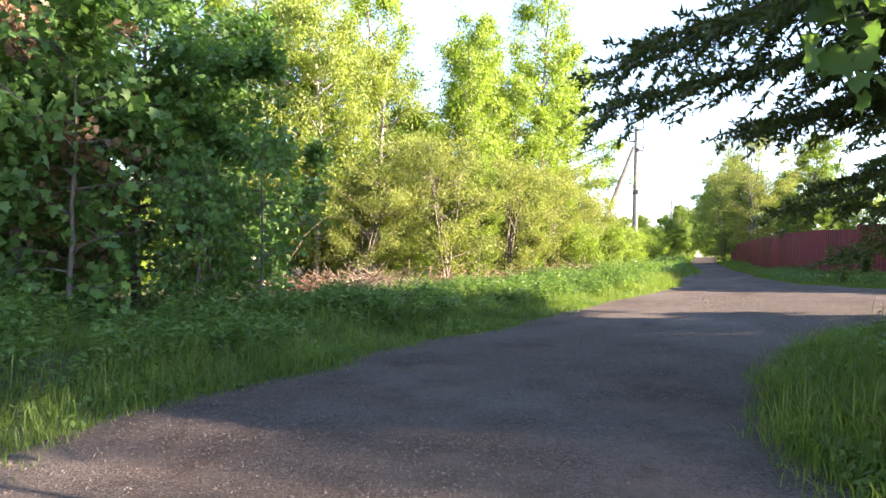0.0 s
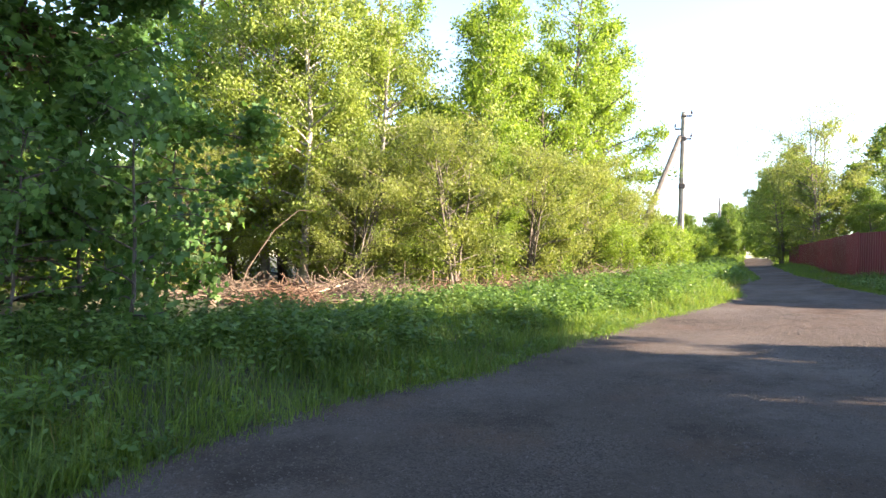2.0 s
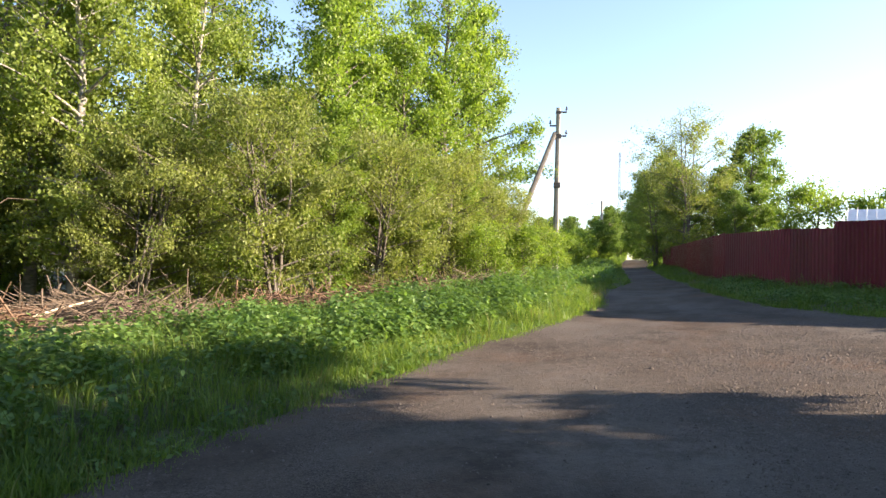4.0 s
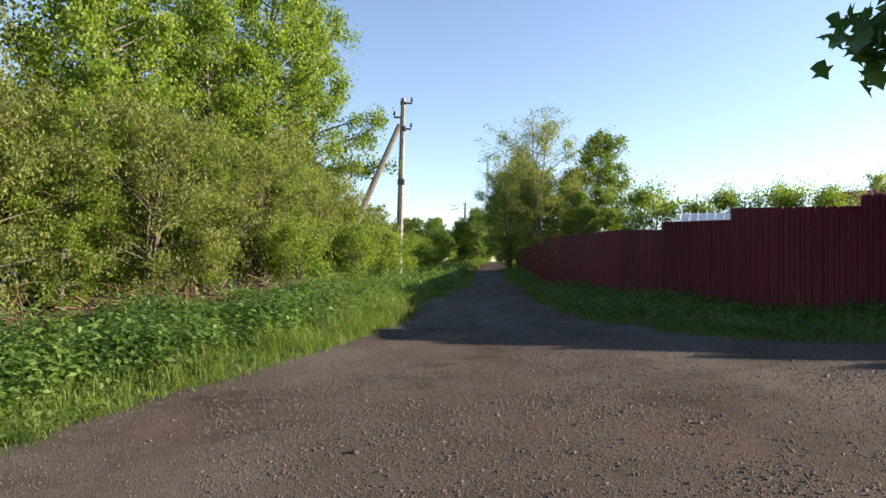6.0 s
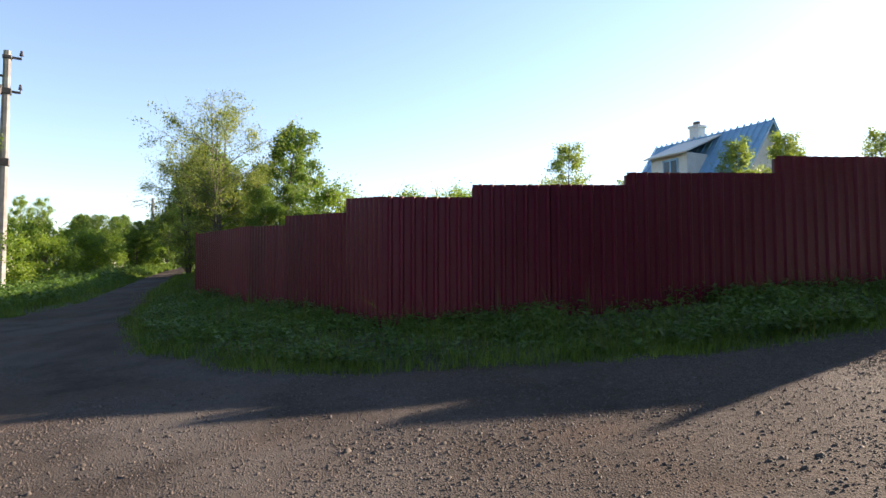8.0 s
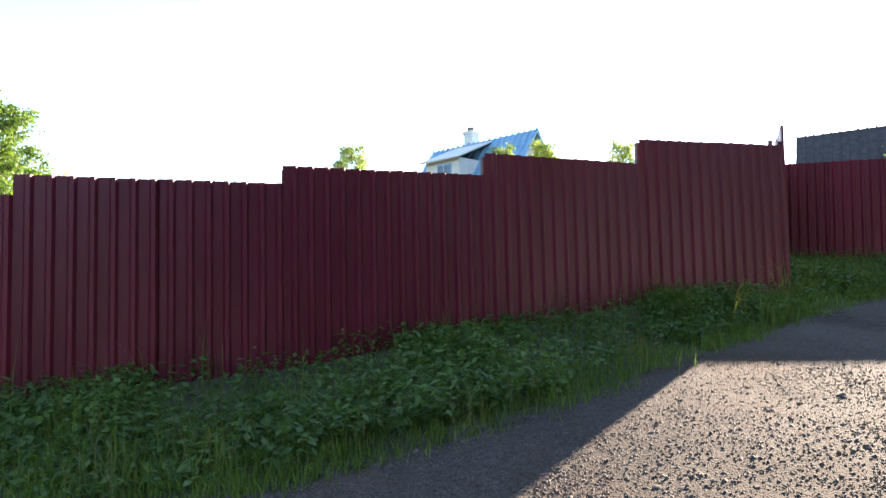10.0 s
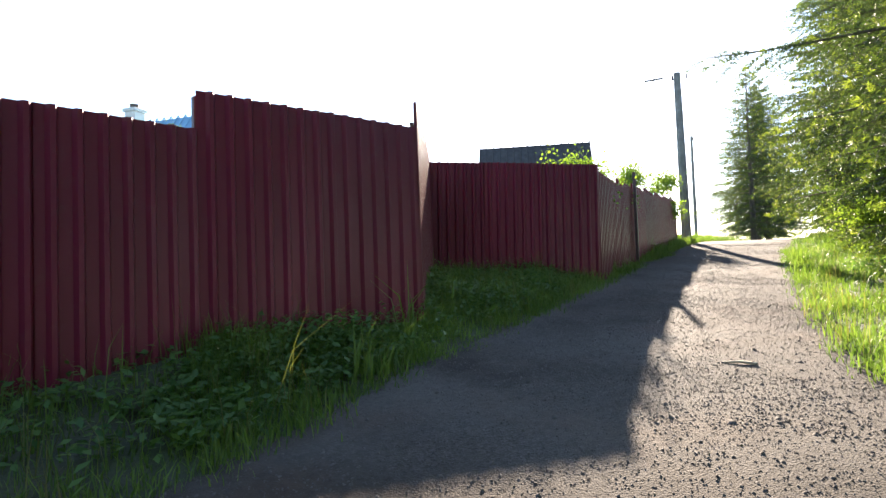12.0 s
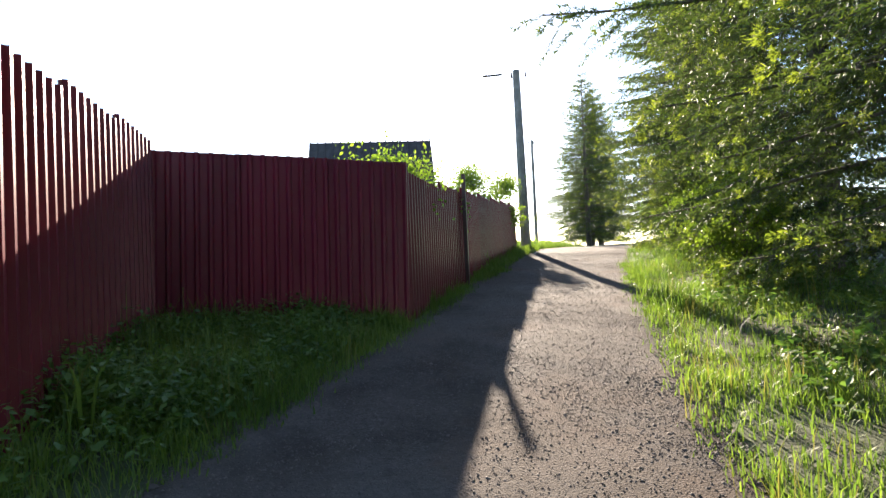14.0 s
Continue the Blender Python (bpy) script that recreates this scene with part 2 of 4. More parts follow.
def leaves_mesh(name, rng, at, size, material, aspect=0.6, droop=0.25, spread=1.0, shape="oval"):
    """One folded leaf at each place; size is each one's length."""
    n = len(at)
    size = np.broadcast_to(np.asarray(size, dtype=float), (n,)) * rng.uniform(0.65, 1.25, n)
    a, tilt = rng.uniform(0, 2 * math.pi, n), rng.normal(-droop, 0.55 * spread, n)
    d = np.stack([np.cos(a) * np.cos(tilt), np.sin(a) * np.cos(tilt), np.sin(tilt)], -1)
    side = np.stack([-np.sin(a), np.cos(a), np.zeros(n)], -1)
    up = np.cross(d, side)
    roll = rng.normal(0, 0.6 * spread, n)[:, None]
    s2 = side * np.cos(roll) + up * np.sin(roll)
    u2 = -side * np.sin(roll) + up * np.cos(roll)
    L, W = size[:, None], size[:, None] * aspect
    if shape == "oval":
        pts = [at, at + d * L * 0.45 + s2 * W * 0.5 + u2 * W * 0.14, at + d * L, at + d * L * 0.45 - s2 * W * 0.5 + u2 * W * 0.14]
        f = np.array([[0, 1, 2], [0, 2, 3]])
    else:
        spec = ((0, 0), (0.08, 0.42), (0.42, 0.3), (0.52, 0.62), (0.66, 0.22), (1.0, 0.0))
        pts = [at + d * L * x + s2 * L * y * 0.85 + u2 * L * abs(y) * 0.22 for x, y in spec]
        pts += [at + d * L * x - s2 * L * y * 0.85 + u2 * L * abs(y) * 0.22 for x, y in spec[1:5]]
        f = np.array([[0, 1, 2], [0, 2, 4], [2, 3, 4], [0, 4, 5], [0, 7, 6], [0, 9, 7], [7, 9, 8], [0, 5, 9]])
    k = len(pts)
    verts = np.stack(pts, 1).reshape(-1, 3)
    faces = (np.arange(n)[:, None, None] * k + f[None]).reshape(-1, 3)
    return mesh_arrays(name, verts, faces, material)


# ---------------------------------------------------------------- ground and road
ROAD_OUTLINE = [
    (-4.2, -40), (-3.2, -6), (-2.75, 0), (-2.47, 3.13), (-2.2, 4.4), (-1.5, 5.5), (-0.2, 8.15), (1.38, 9.9), (2.8, 12.2),
    (4.2, 14.3), (6.4, 17.0), (7.9, 19), (10.9, 24.9), (13.3, 28.6), (20.5, 46), (26.5, 60), (34, 76), (44, 98),
    (46.5, 97), (36.6, 75), (28.7, 57), (24.6, 50), (22.6, 46.2), (15.6, 30.1), (12.1, 20.7), (11.2, 17.4), (11.4, 15.5),
    (12.0, 14.05), (13.1, 12.8), (14.4, 11.6), (15.86, 10.63), (17.8, 9.66), (19.56, 8.75), (22.5, 6.95), (23.8, 6.36),
    (28.6, 3.7), (38.9, -2.4), (48, -9.5), (60, -21), (58, -24), (46, -12.5), (36, -4.6), (30.5, -0.9), (24.2, 2.7), (20.5, 4.8), (18.8, 5.5),
    (12, 6.9), (7, 7.5), (5.0, 6.9), (3.35, 5.1), (2.3, 3.5), (1.88, 2.3), (1.5, 0), (0.6, -6), (0, -40)]


def smooth_noise(x, y, scale, seed):
    r = np.random.default_rng(seed)
    total = np.zeros_like(x, dtype=float)
    for k in range(5):
        f, a, p = scale * r.uniform(0.6, 1.7), r.uniform(0, math.pi), r.uniform(0, 6.28)
        total += np.sin((x * math.cos(a) + y * math.sin(a)) * f + p)
    return total / 5


def road_distance(x, y):
    """How far outside the road a place lies; below nought on it."""
    x, y = np.asarray(x, dtype=float), np.asarray(y, dtype=float)
    best, inside = np.full(x.shape, 1e9), np.zeros(x.shape, dtype=bool)
    pts = ROAD_OUTLINE
    for (x0, y0), (x1, y1) in zip(pts, pts[1:] + pts[:1]):
        dx, dy = x1 - x0, y1 - y0
        k = np.clip(((x - x0) * dx + (y - y0) * dy) / (dx * dx + dy * dy), 0, 1)
        best = np.minimum(best, np.hypot(x - x0 - k * dx, y - y0 - k * dy))
        if y0 != y1:
            inside ^= ((y0 > y) != (y1 > y)) & (x < (x1 - x0) * (y - y0) / (y1 - y0) + x0)
    return np.where(inside, -best, best) + 0.10 * smooth_noise(x, y, 2.6, 11) + 0.05 * smooth_noise(x, y, 7.0, 12)


def lie(x, y):
    """The lie of the land, without verges."""
    x, y = np.asarray(x, dtype=float), np.asarray(y, dtype=float)
    xc = np.where(x > 34, 34 + 7 * np.tanh((x - 34) / 7), x)
    return 0.0425 * (xc + np.sqrt(xc * xc + 9)) - 0.06 - 0.15 * np.exp(-((x - 11) ** 2 + (y - 11) ** 2) / 30)


def ground_height(x, y, d=None):
    d = road_distance(x, y) if d is None else d
    k = np.clip(d / 2.2, 0, 1)
    low = np.clip((x - 9) / 3, 0, 1) * np.clip((y - 7) / 2, 0, 1) * np.clip((19.5 - x) / 2.5, 0, 1)
    rise = (0.26 - 0.2 * low) * k * k * (3 - 2 * k) + 0.05 * smooth_noise(np.asarray(x, float), np.asarray(y, float), 1.3, 5) * k
    rut = -0.025 * np.clip(-d, 0, 1) + 0.012 * smooth_noise(np.asarray(x, float), np.asarray(y, float), 3.0, 6)
    return lie(x, y) + np.where(d > 0, rise, rut)


def axis_steps(lo, fine_lo, fine_hi, hi, step):
    mid = np.arange(fine_lo, fine_hi + step / 2, step)
    grow = lambda a, b: a + (b - a) * (np.linspace(0, 1, 26) ** 2.4)
    return np.concatenate([grow(fine_lo, lo)[:0:-1], mid, grow(fine_hi, hi)[1:]])


def grid_faces(keep):
    ny, nx = keep.shape[0] + 1, keep.shape[1] + 1
    j, i = np.nonzero(keep)
    a = j * nx + i
    return np.stack([a, a + 1, a + nx + 1, a + nx], -1)


def compact(verts, faces):
    used, inverse = np.unique(faces, return_inverse=True)
    return verts[used], inverse.reshape(faces.shape)


gx, gy = axis_steps(-900, -14, 44, 900, 0.25), axis_steps(-900, -8, 62, 900, 0.25)
GX, GY = np.meshgrid(gx, gy)
GD = road_distance(GX, GY)
GZ = ground_height(GX, GY, GD)
all_verts = np.stack([GX, GY, GZ - np.where(GD < -0.15, 0.12, 0.0)], -1).reshape(-1, 3)
ground_me = mesh_arrays("ground", all_verts, grid_faces(np.ones((len(gy) - 1, len(gx) - 1), dtype=bool)), M_SOIL)
ground_me.polygons.foreach_set("use_smooth", np.ones(len(ground_me.polygons), dtype=bool))
tagged(new("ground", ground_me), "earthy ground under grass and weeds", "ground", kind="structure")

rx, ry = np.arange(-5, 61, 0.14), np.arange(-14, 99, 0.14)
RX, RY = np.meshgrid(rx, ry)
RD = road_distance(RX, RY)
r_keep = RD < 0.12
cell = r_keep[:-1, :-1] & r_keep[1:, :-1] & r_keep[:-1, 1:] & r_keep[1:, 1:]
RZ = ground_height(RX, RY, np.minimum(RD, 0)) + 0.02 - 0.06 * np.clip(RD / 0.12, 0, 1) + 0.002 * smooth_noise(RX, RY, 9, 31)
rv, rf = compact(np.stack([RX, RY, RZ], -1).reshape(-1, 3), grid_faces(cell))
road_me = mesh_arrays("road", rv, rf, M_ROAD)
road_me.polygons.foreach_set("use_smooth", np.ones(len(road_me.polygons), dtype=bool))
tagged(new("road", road_me), "grey-brown gravel road with packed wheel tracks", "road", kind="structure")


def foot(x, y):
    return float(ground_height(np.array([x]), np.array([y]))[0])


# ---------------------------------------------------------------- fence
def sheet_mesh(width, height, end=None, pitch=0.15, rib=0.036):
    """A profiled metal sheet with flat-topped ribs, its foot at z 0, running along x, from one height to the other; ribs stand out to -y."""
    end = height if end is None else end
    xs, ys = [], []
    n = max(2, int(round(width / pitch)))
    step = width / n
    for k in range(n):
        for u, v in ((0.0, 0.0), (0.46, 0.0), (0.6, -rib), (0.8, -rib), (0.94, 0.0)):
            xs.append((k + u) * step)
            ys.append(v)
    xs.append(width)
    ys.append(0.0)
    t, m = 0.0012, len(xs)
    verts = [(x, y, z) for z in (0, 1) for x, y in zip(xs, ys)] + [(x, y + t, z) for z in (0, 1) for x, y in zip(xs, ys)]
    verts = [(x, y, z * (height + (end - height) * x / width)) for x, y, z in verts]
    faces = []
    for k in range(m - 1):
        faces += [(k, k + 1, m + k + 1, m + k), (2 * m + k + 1, 2 * m + k, 3 * m + k, 3 * m + k + 1), (m + k, m + k + 1, 3 * m + k + 1, 3 * m + k)]
    return mesh_from("sheet", verts, faces, M_FENCE)


def fence_section(a, b, top, low, facing=1, posts=(True, True), lean=0.0, label=""):
    """A stretch of fence from a to b, its top level or falling from one height to another: sheets on two rails between posts."""
    top, top_b = top if isinstance(top, tuple) else (top, top)
    a, b = Vector((*a, 0)), Vector((*b, 0))
    length = (b - a).length
    ang = math.degrees(math.atan2(b.y - a.y, b.x - a.x))
    thing = new("fence_section")
    base = min(foot(a.x, a.y), foot(b.x, b.y))
    thing.matrix_basis = pose(a.x, a.y, base, lean, 0, ang)
    tagged(thing, label or "wine-red profiled sheet metal fence section on steel posts", "fence", "metal fence sections")
    count = max(1, int(round(length / 1.1)))
    w = length / count
    s = facing
    for k in range(count):
        t0, t1 = (round((top + (top_b - top) * j / count) - low, 3) for j in (k, k + 1))
        key = (round(w, 3), t0, t1)
        if key not in SHEETS:
            SHEETS[key] = sheet_mesh(w + 0.012, t0, t1)
        sheet = child("sheet", SHEETS[key], thing)
        sheet.matrix_basis = pose(k * w, 0.0 if s > 0 else 0.0, low - base + (0.006 if k % 2 else 0.0)) if s > 0 else pose((k + 1) * w, 0, low - base, 0, 0, 180)
    for z in (low - base + 0.3, min(top, top_b) - base - 0.25):
        bm = bmesh.new()
        box_into(bm, (0.02, 0.006 * s if s > 0 else -0.046, z), (length - 0.02, 0.046 if s > 0 else -0.006, z + 0.02))
        part("rail", bm, M_POST, thing)
    for on, x in zip(posts, (0.03, length - 0.03)):
        if on:
            bm = bmesh.new()
            y0, y1 = (0.048, 0.108) if s > 0 else (-0.108, -0.048)
            box_into(bm, (x - 0.03, y0, -0.25), (x + 0.03, y1, min(top, top_b) - base - 0.03), bevel=0.004)
            part("post", bm, M_POST, thing)
    return thing


def lone_post(x, y, top, w=0.06):
    thing = new("fence_post")
    base = foot(x, y)
    thing.matrix_basis = pose(x, y, base, 0, 0, -27)
    tagged(thing, "dark steel post standing before the fence", "post")
    bm = bmesh.new()
    box_into(bm, (-w / 2, -w / 2, -0.3), (w / 2, w / 2, top - base), bevel=0.006)
    part("shaft", bm, M_POST, thing)
    bm = bmesh.new()
    box_into(bm, (-w / 2 - 0.006, -w / 2 - 0.006, top - base), (w / 2 + 0.006, w / 2 + 0.006, top - base + 0.02), bevel=0.004)
    part("cap", bm, M_POST, thing)


SHEETS = {}
lone_post(28.42, 3.9, 4.5, 0.07)
P0, P1, P2, P3, P4, P5 = (13.67, 15.65), (14.62, 14.84), (16.22, 13.36), (17.83, 11.89), (19.48, 10.45), (20.92, 8.78)
for a, b, top, low in ((P0, P1, 2.90, 0.95), (P1, P2, 3.08, 1.05), (P2, P3, 3.265, 1.22), (P3, P4, 3.52, 1.42), (P4, P5, 3.84, 1.84)):
    fence_section(a, b, top, low)
fence_section(P5, (22.2, 8.75), 4.14, 1.85, posts=(False, True))
fence_section((22.2, 8.75), (23.4, 8.72), 4.22, 1.9)
fence_section((23.4, 8.72), (24.62, 8.69), 4.29, 2.0)
recess = fence_section((24.608, 8.79), (24.98, 5.77), 4.19, 1.9)
recess.matrix_basis = recess.matrix_basis @ pose(0, 0, 0, 0, 1.3, 0)
run = [(24.98, 5.77), (26.8, 4.85), (28.5, 3.97), (30.4, 2.98), (32.3, 1.98), (34.2, 0.98), (36.1, -0.02), (38, -1.02)]
for k, (a, b) in enumerate(zip(run, run[1:])):
    fence_section(a, b, 4.02 + 0.13 * k, 2.0 + 0.15 * k)
west = [(14.91, 24.75), (14.6, 22.6), (14.4, 20.9), (14.15, 19.03), (13.89, 16.79), P0]
for k, (a, b) in enumerate(zip(west, west[1:])):
    fence_section(a, b, ((2.93, 2.88), (2.88, 2.86), (2.86, 2.74), (2.92, 2.78), (3.0, 2.9))[k], 1.0)
far = [(14.91 + (24.6 - 14.91) * k / 11, 24.75 + (47.8 - 24.75) * k / 11) for k in range(12)]
for k, (a, b) in enumerate(zip(far[::-1], far[-2::-1])):
    fence_section(a, b, 3.3 - 0.033 * k, 1.75 - 0.05 * k)

# ---------------------------------------------------------------- trees
def needles_mesh(name, rng, at, way, length, width, material):
    n = len(at)
    way = way / (np.linalg.norm(way, axis=1)[:, None] + 1e-9)
    side = np.cross(way, rng.normal(size=(n, 3)))
    side /= np.linalg.norm(side, axis=1)[:, None] + 1e-9
    L = (length * rng.uniform(0.7, 1.3, n))[:, None]
    verts = np.stack([at, at + way * L * 0.4 + side * width / 2, at + way * L, at + way * L * 0.4 - side * width / 2], 1).reshape(-1, 3)
    f = np.array([[0, 1, 2], [0, 2, 3]])
    return mesh_arrays(name, verts, (np.arange(n)[:, None, None] * 4 + f[None]).reshape(-1, 3), material)


def broadleaf(name, seed, height, base, radius, limbs, leaves, size, leaf, bark, label, category="tree", shape="oval",
              trunk=None, stems=1, up=0.5, droop=0.3, aspect=0.62, peak=0.4, bare=0.0, twig_len=0.55, clump=0.16, extra=None, extra_twigs=70, clumpy=0.8, tilt=1.7):
    """A tree: a tapering trunk with limbs and twigs, and a crown of single leaves set along the twigs."""
    rng = np.random.default_rng(seed)
    tubes, twig_at = [], []
    r0 = trunk or height * 0.011 + 0.02
    for s in range(stems):
        lean = rng.normal(0, 0.35 if stems > 1 else 0.12, 2) * (radius * 0.9 if stems > 1 else height * 0.08)
        zs = np.linspace(-0.25, height * (1 if s == 0 else rng.uniform(0.7, 0.95)), 12)
        k = np.clip(zs / height, 0, 1)
        wob = np.cumsum(rng.normal(0, height * 0.006, (12, 2)), 0)
        wob -= wob[0]
        line = np.stack([lean[0] * k ** 1.2 + wob[:, 0], lean[1] * k ** 1.2 + wob[:, 1], zs], -1)
        if stems > 1:
            line[:, :2] += rng.normal(0, 0.12, 2)
        rr = (r0 if stems == 1 else r0 * 0.6) * (1 - 0.93 * k) + 0.006
        rr[0] *= 1.25
        tubes.append(tube(line, rr, 8))
        for i in range(limbs // stems):
            u = (i + rng.uniform(0.1, 0.9)) / (limbs // stems)
            z = base + (height - base) * u * 0.97
            p0 = np.array([np.interp(z, zs, line[:, c]) for c in range(3)])
            prof = (u / peak) ** 0.6 if u < peak else ((1 - u) / (1 - peak)) ** 0.75
            L = radius * (0.22 + 0.85 * prof) * rng.uniform(0.7, 1.2)
            a = i * 2.399 + rng.normal(0, 0.4) + s
            rise = up * (0.35 + 0.9 * u) + rng.normal(0, 0.12)
            t = np.linspace(0, 1, 6)
            out = np.array([math.cos(a), math.sin(a)])
            bend = rng.normal(0, 0.12, 2)
            pts = np.stack([p0[0] + (out[0] * t + bend[0] * t * t) * L, p0[1] + (out[1] * t + bend[1] * t * t) * L,
                            p0[2] + L * (rise * t - 0.35 * droop * t * t)], -1)
            rb = max(0.008, np.interp(z, zs, rr) * 0.5)
            tubes.append(tube(pts, rb * (1 - 0.85 * t) + 0.003, 5))
            for j in range(max(4, int(L * 4.2))):
                v = rng.uniform(0.25, 1.0) ** 0.8
                q = np.array([np.interp(v, t, pts[:, c]) for c in range(3)])
                b = a + rng.normal(0, 1.0)
                tl = twig_len * rng.uniform(0.5, 1.3) * (0.6 + 0.4 * prof)
                e = q + tl * np.array([math.cos(b), math.sin(b), rng.normal(0.15, 0.4)])
                tubes.append(tube([q, (q + e) / 2 + rng.normal(0, 0.03, 3), e], [0.006, 0.005, 0.002], 3))
                if rng.random() > bare * (0.4 + u):
                    twig_at.append((q, e))
    if extra:
        for q, e in extra:
            q, e = np.array(q, float), np.array(e, float)
            tubes.append(tube([q, (q + e) / 2 + (0, 0, 0.15), e], [0.03, 0.02, 0.006], 5))
            for j in range(extra_twigs):
                v = rng.uniform(0.72, 1)
                m = q + (e - q) * v
                twig_at += [(m, m + rng.normal(0, 0.2, 3) * (1, 1, 0.6))]
    twig_at = np.array(twig_at)
    weight = rng.gamma(clumpy, 1.0, len(twig_at))
    pick = rng.choice(len(twig_at), leaves, p=weight / weight.sum())
    v = rng.uniform(0.15, 1.1, leaves)[:, None]
    at = twig_at[pick, 0] * (1 - v) + twig_at[pick, 1] * v + rng.normal(0, clump, (leaves, 3))
    at[:, 2] -= droop * 0.08
    thing = new(name)
    tagged(thing, label, category)
    child("trunk", tubes_mesh("trunk", tubes, bark), thing)
    child("crown", leaves_mesh("crown", rng, at, size, leaf, aspect, droop, tilt, shape), thing)
    return thing


def spruce(seed, height, radius, low, label, dense=1.0, reach=None, needle=0.05, wide=0.012, shoots=0, crowd=5, thin_top=1.0):
    """A spruce: whorls of drooping branches whose hanging twigs are set with needles."""
    rng = np.random.default_rng(seed)
    thing = new("spruce_tree")
    tagged(thing, label, "tree", "spruces beside the gravel road")
    tubes = [tube([(0, 0, -0.3), (0.03, 0.02, height * 0.4), (0.0, 0.05, height)], [height * 0.017, height * 0.011, 0.01], 9)]
    at, way, tips = [], [], []
    z, i = low, 0
    while z < height - 0.25:
        u = (z - low) / (height - low)
        for b in range((crowd if z < 5.5 else 5) if u < 0.8 else 4):
            a = i * 2.399 + rng.normal(0, 0.25)
            i += 1
            L = (reach(z, a) if reach else radius * (1 - u) ** 0.75 * min(1, 0.45 + z / 5)) * rng.uniform(0.78, 1.1) + 0.15
            t = np.linspace(0, 1, 7)
            sag = rng.uniform(0.22, 0.42) * (1 - 0.6 * u)
            rise = 0.12 + 0.5 * u
            line = np.stack([np.cos(a) * L * t, np.sin(a) * L * t, z + L * (rise * t - sag * (2.2 * t * t - 1.2 * t ** 3))], -1)
            tubes.append(tube(line, 0.022 * (1 - 0.85 * t) * (0.5 + L / 4) + 0.003, 5))
            full = dense * (thin_top if z > 5.5 else 1.0)
            n_twigs = int(L * 11 * full) + 3
            for j in range(n_twigs):
                v = 0.15 + 0.85 * (j + rng.random()) / n_twigs
                q = np.array([np.interp(v, t, line[:, c]) for c in range(3)])
                sgn = 1 if j % 2 else -1
                tl = L * 0.26 * (1.25 - v) * rng.uniform(0.6, 1.3) + 0.12
                d = np.array([math.cos(a + sgn * rng.uniform(0.5, 1.1)), math.sin(a + sgn * rng.uniform(0.5, 1.1)), -rng.uniform(0.1, 0.75)])
                e = q + d * tl
                tubes.append(tube([q, (q + e) / 2 + (0, 0, 0.02), e - (0, 0, 0.03)], [0.004, 0.003, 0.002], 3))
                m = int(tl * 110 * full) + 5
                s = rng.random(m)[:, None]
                at.append(q + (e - q) * s)
                spin = rng.normal(0, 0.75, (m, 3))
                way.append(d * 0.75 + spin)
                if rng.random() < 0.5:
                    tips.append((e, d))
            m = int(L * 80 * full)
            s = rng.uniform(0.3, 1, m)
            at.append(np.stack([np.interp(s, t, line[:, c]) for c in range(3)], -1))
            way.append(np.array([math.cos(a), math.sin(a), 0])[None] * 0.7 + rng.normal(0, 0.7, (m, 3)))
        z += rng.uniform(0.26, 0.42) * (1 + 0.3 * u) * (0.72 if crowd > 5 and z < 5.5 else 1)
    child("trunk", tubes_mesh("trunk", tubes, M_BARK), thing)
    child("crown", needles_mesh("crown", rng, np.concatenate(at), np.concatenate(way), needle, wide, M_NEEDLE), thing)
    if shoots:
        pick = rng.integers(0, len(tips), shoots)
        q = np.array([tips[k][0] for k in pick])
        d = np.array([tips[k][1] for k in pick])
        n = 7
        child("new_growth", needles_mesh("new_growth", rng, np.repeat(q, n, 0) + rng.normal(0, 0.02, (shoots * n, 3)),
              np.repeat(d, n, 0) + rng.normal(0, 0.6, (shoots * n, 3)), 0.045, 0.011, M_SHOOT), thing, "bright green young shoots")
    return thing


def stand(thing, x, y, turn=0, size=1.0, sink=0.0):
    thing.matrix_basis = pose(x, y, foot(x, y) - sink, 0, 0, turn) @ Matrix.Diagonal((size, size, size, 1))
    return thing


def again(thing, x, y, turn=0, size=1.0, label=""):
    other = copy_thing(thing, Matrix())
    stand(other, x, y, turn, size)
    return tagged(other, label)


# maples in the shade beside the road
maple = broadleaf("maple_tree", 3, 6.1, 0.3, 2.9, 50, 36000, 0.118, M_MAPLE, M_BARK,
                  "dense green maple in shade beside the road verge", shape="maple", up=0.4, droop=0.35, twig_len=0.75, peak=0.42, clump=0.12, clumpy=0.55, tilt=0.9)
stand(maple, -5.5, 10.3, 20)
again(maple, -7.3, 7.4, 140, 1.0)
again(maple, -9.4, 13.4, 75, 0.85)
red_maple = broadleaf("maple_tree", 4, 5.6, 0.9, 1.8, 20, 4200, 0.12, M_MAPLE_RED, M_BARK,
                      "young maple with dull reddish leaves in the thicket", shape="maple", up=0.45, droop=0.5, twig_len=0.6)
stand(red_maple, -5.9, 7.9, 0)
sapling = broadleaf("maple_sapling", 5, 3.0, 0.35, 0.9, 14, 1100, 0.115, M_MAPLE, M_BARK,
                    "slender maple sapling at the edge of the weeds", "sapling", shape="maple", trunk=0.022, droop=0.5, twig_len=0.4)
stand(sapling, -2.95, 9.25, 0)
again(sapling, -3.6, 8.3, 100, 0.8)
again(sapling, -4.4, 12.7, 200, 1.2)
again(sapling, -4.7, 7.0, 50, 1.25)
again(sapling, -4.1, 10.0, 290, 1.1)
again(sapling, -5.6, 9.3, 160, 1.4)
OVER = foot(9.9, 5.4)
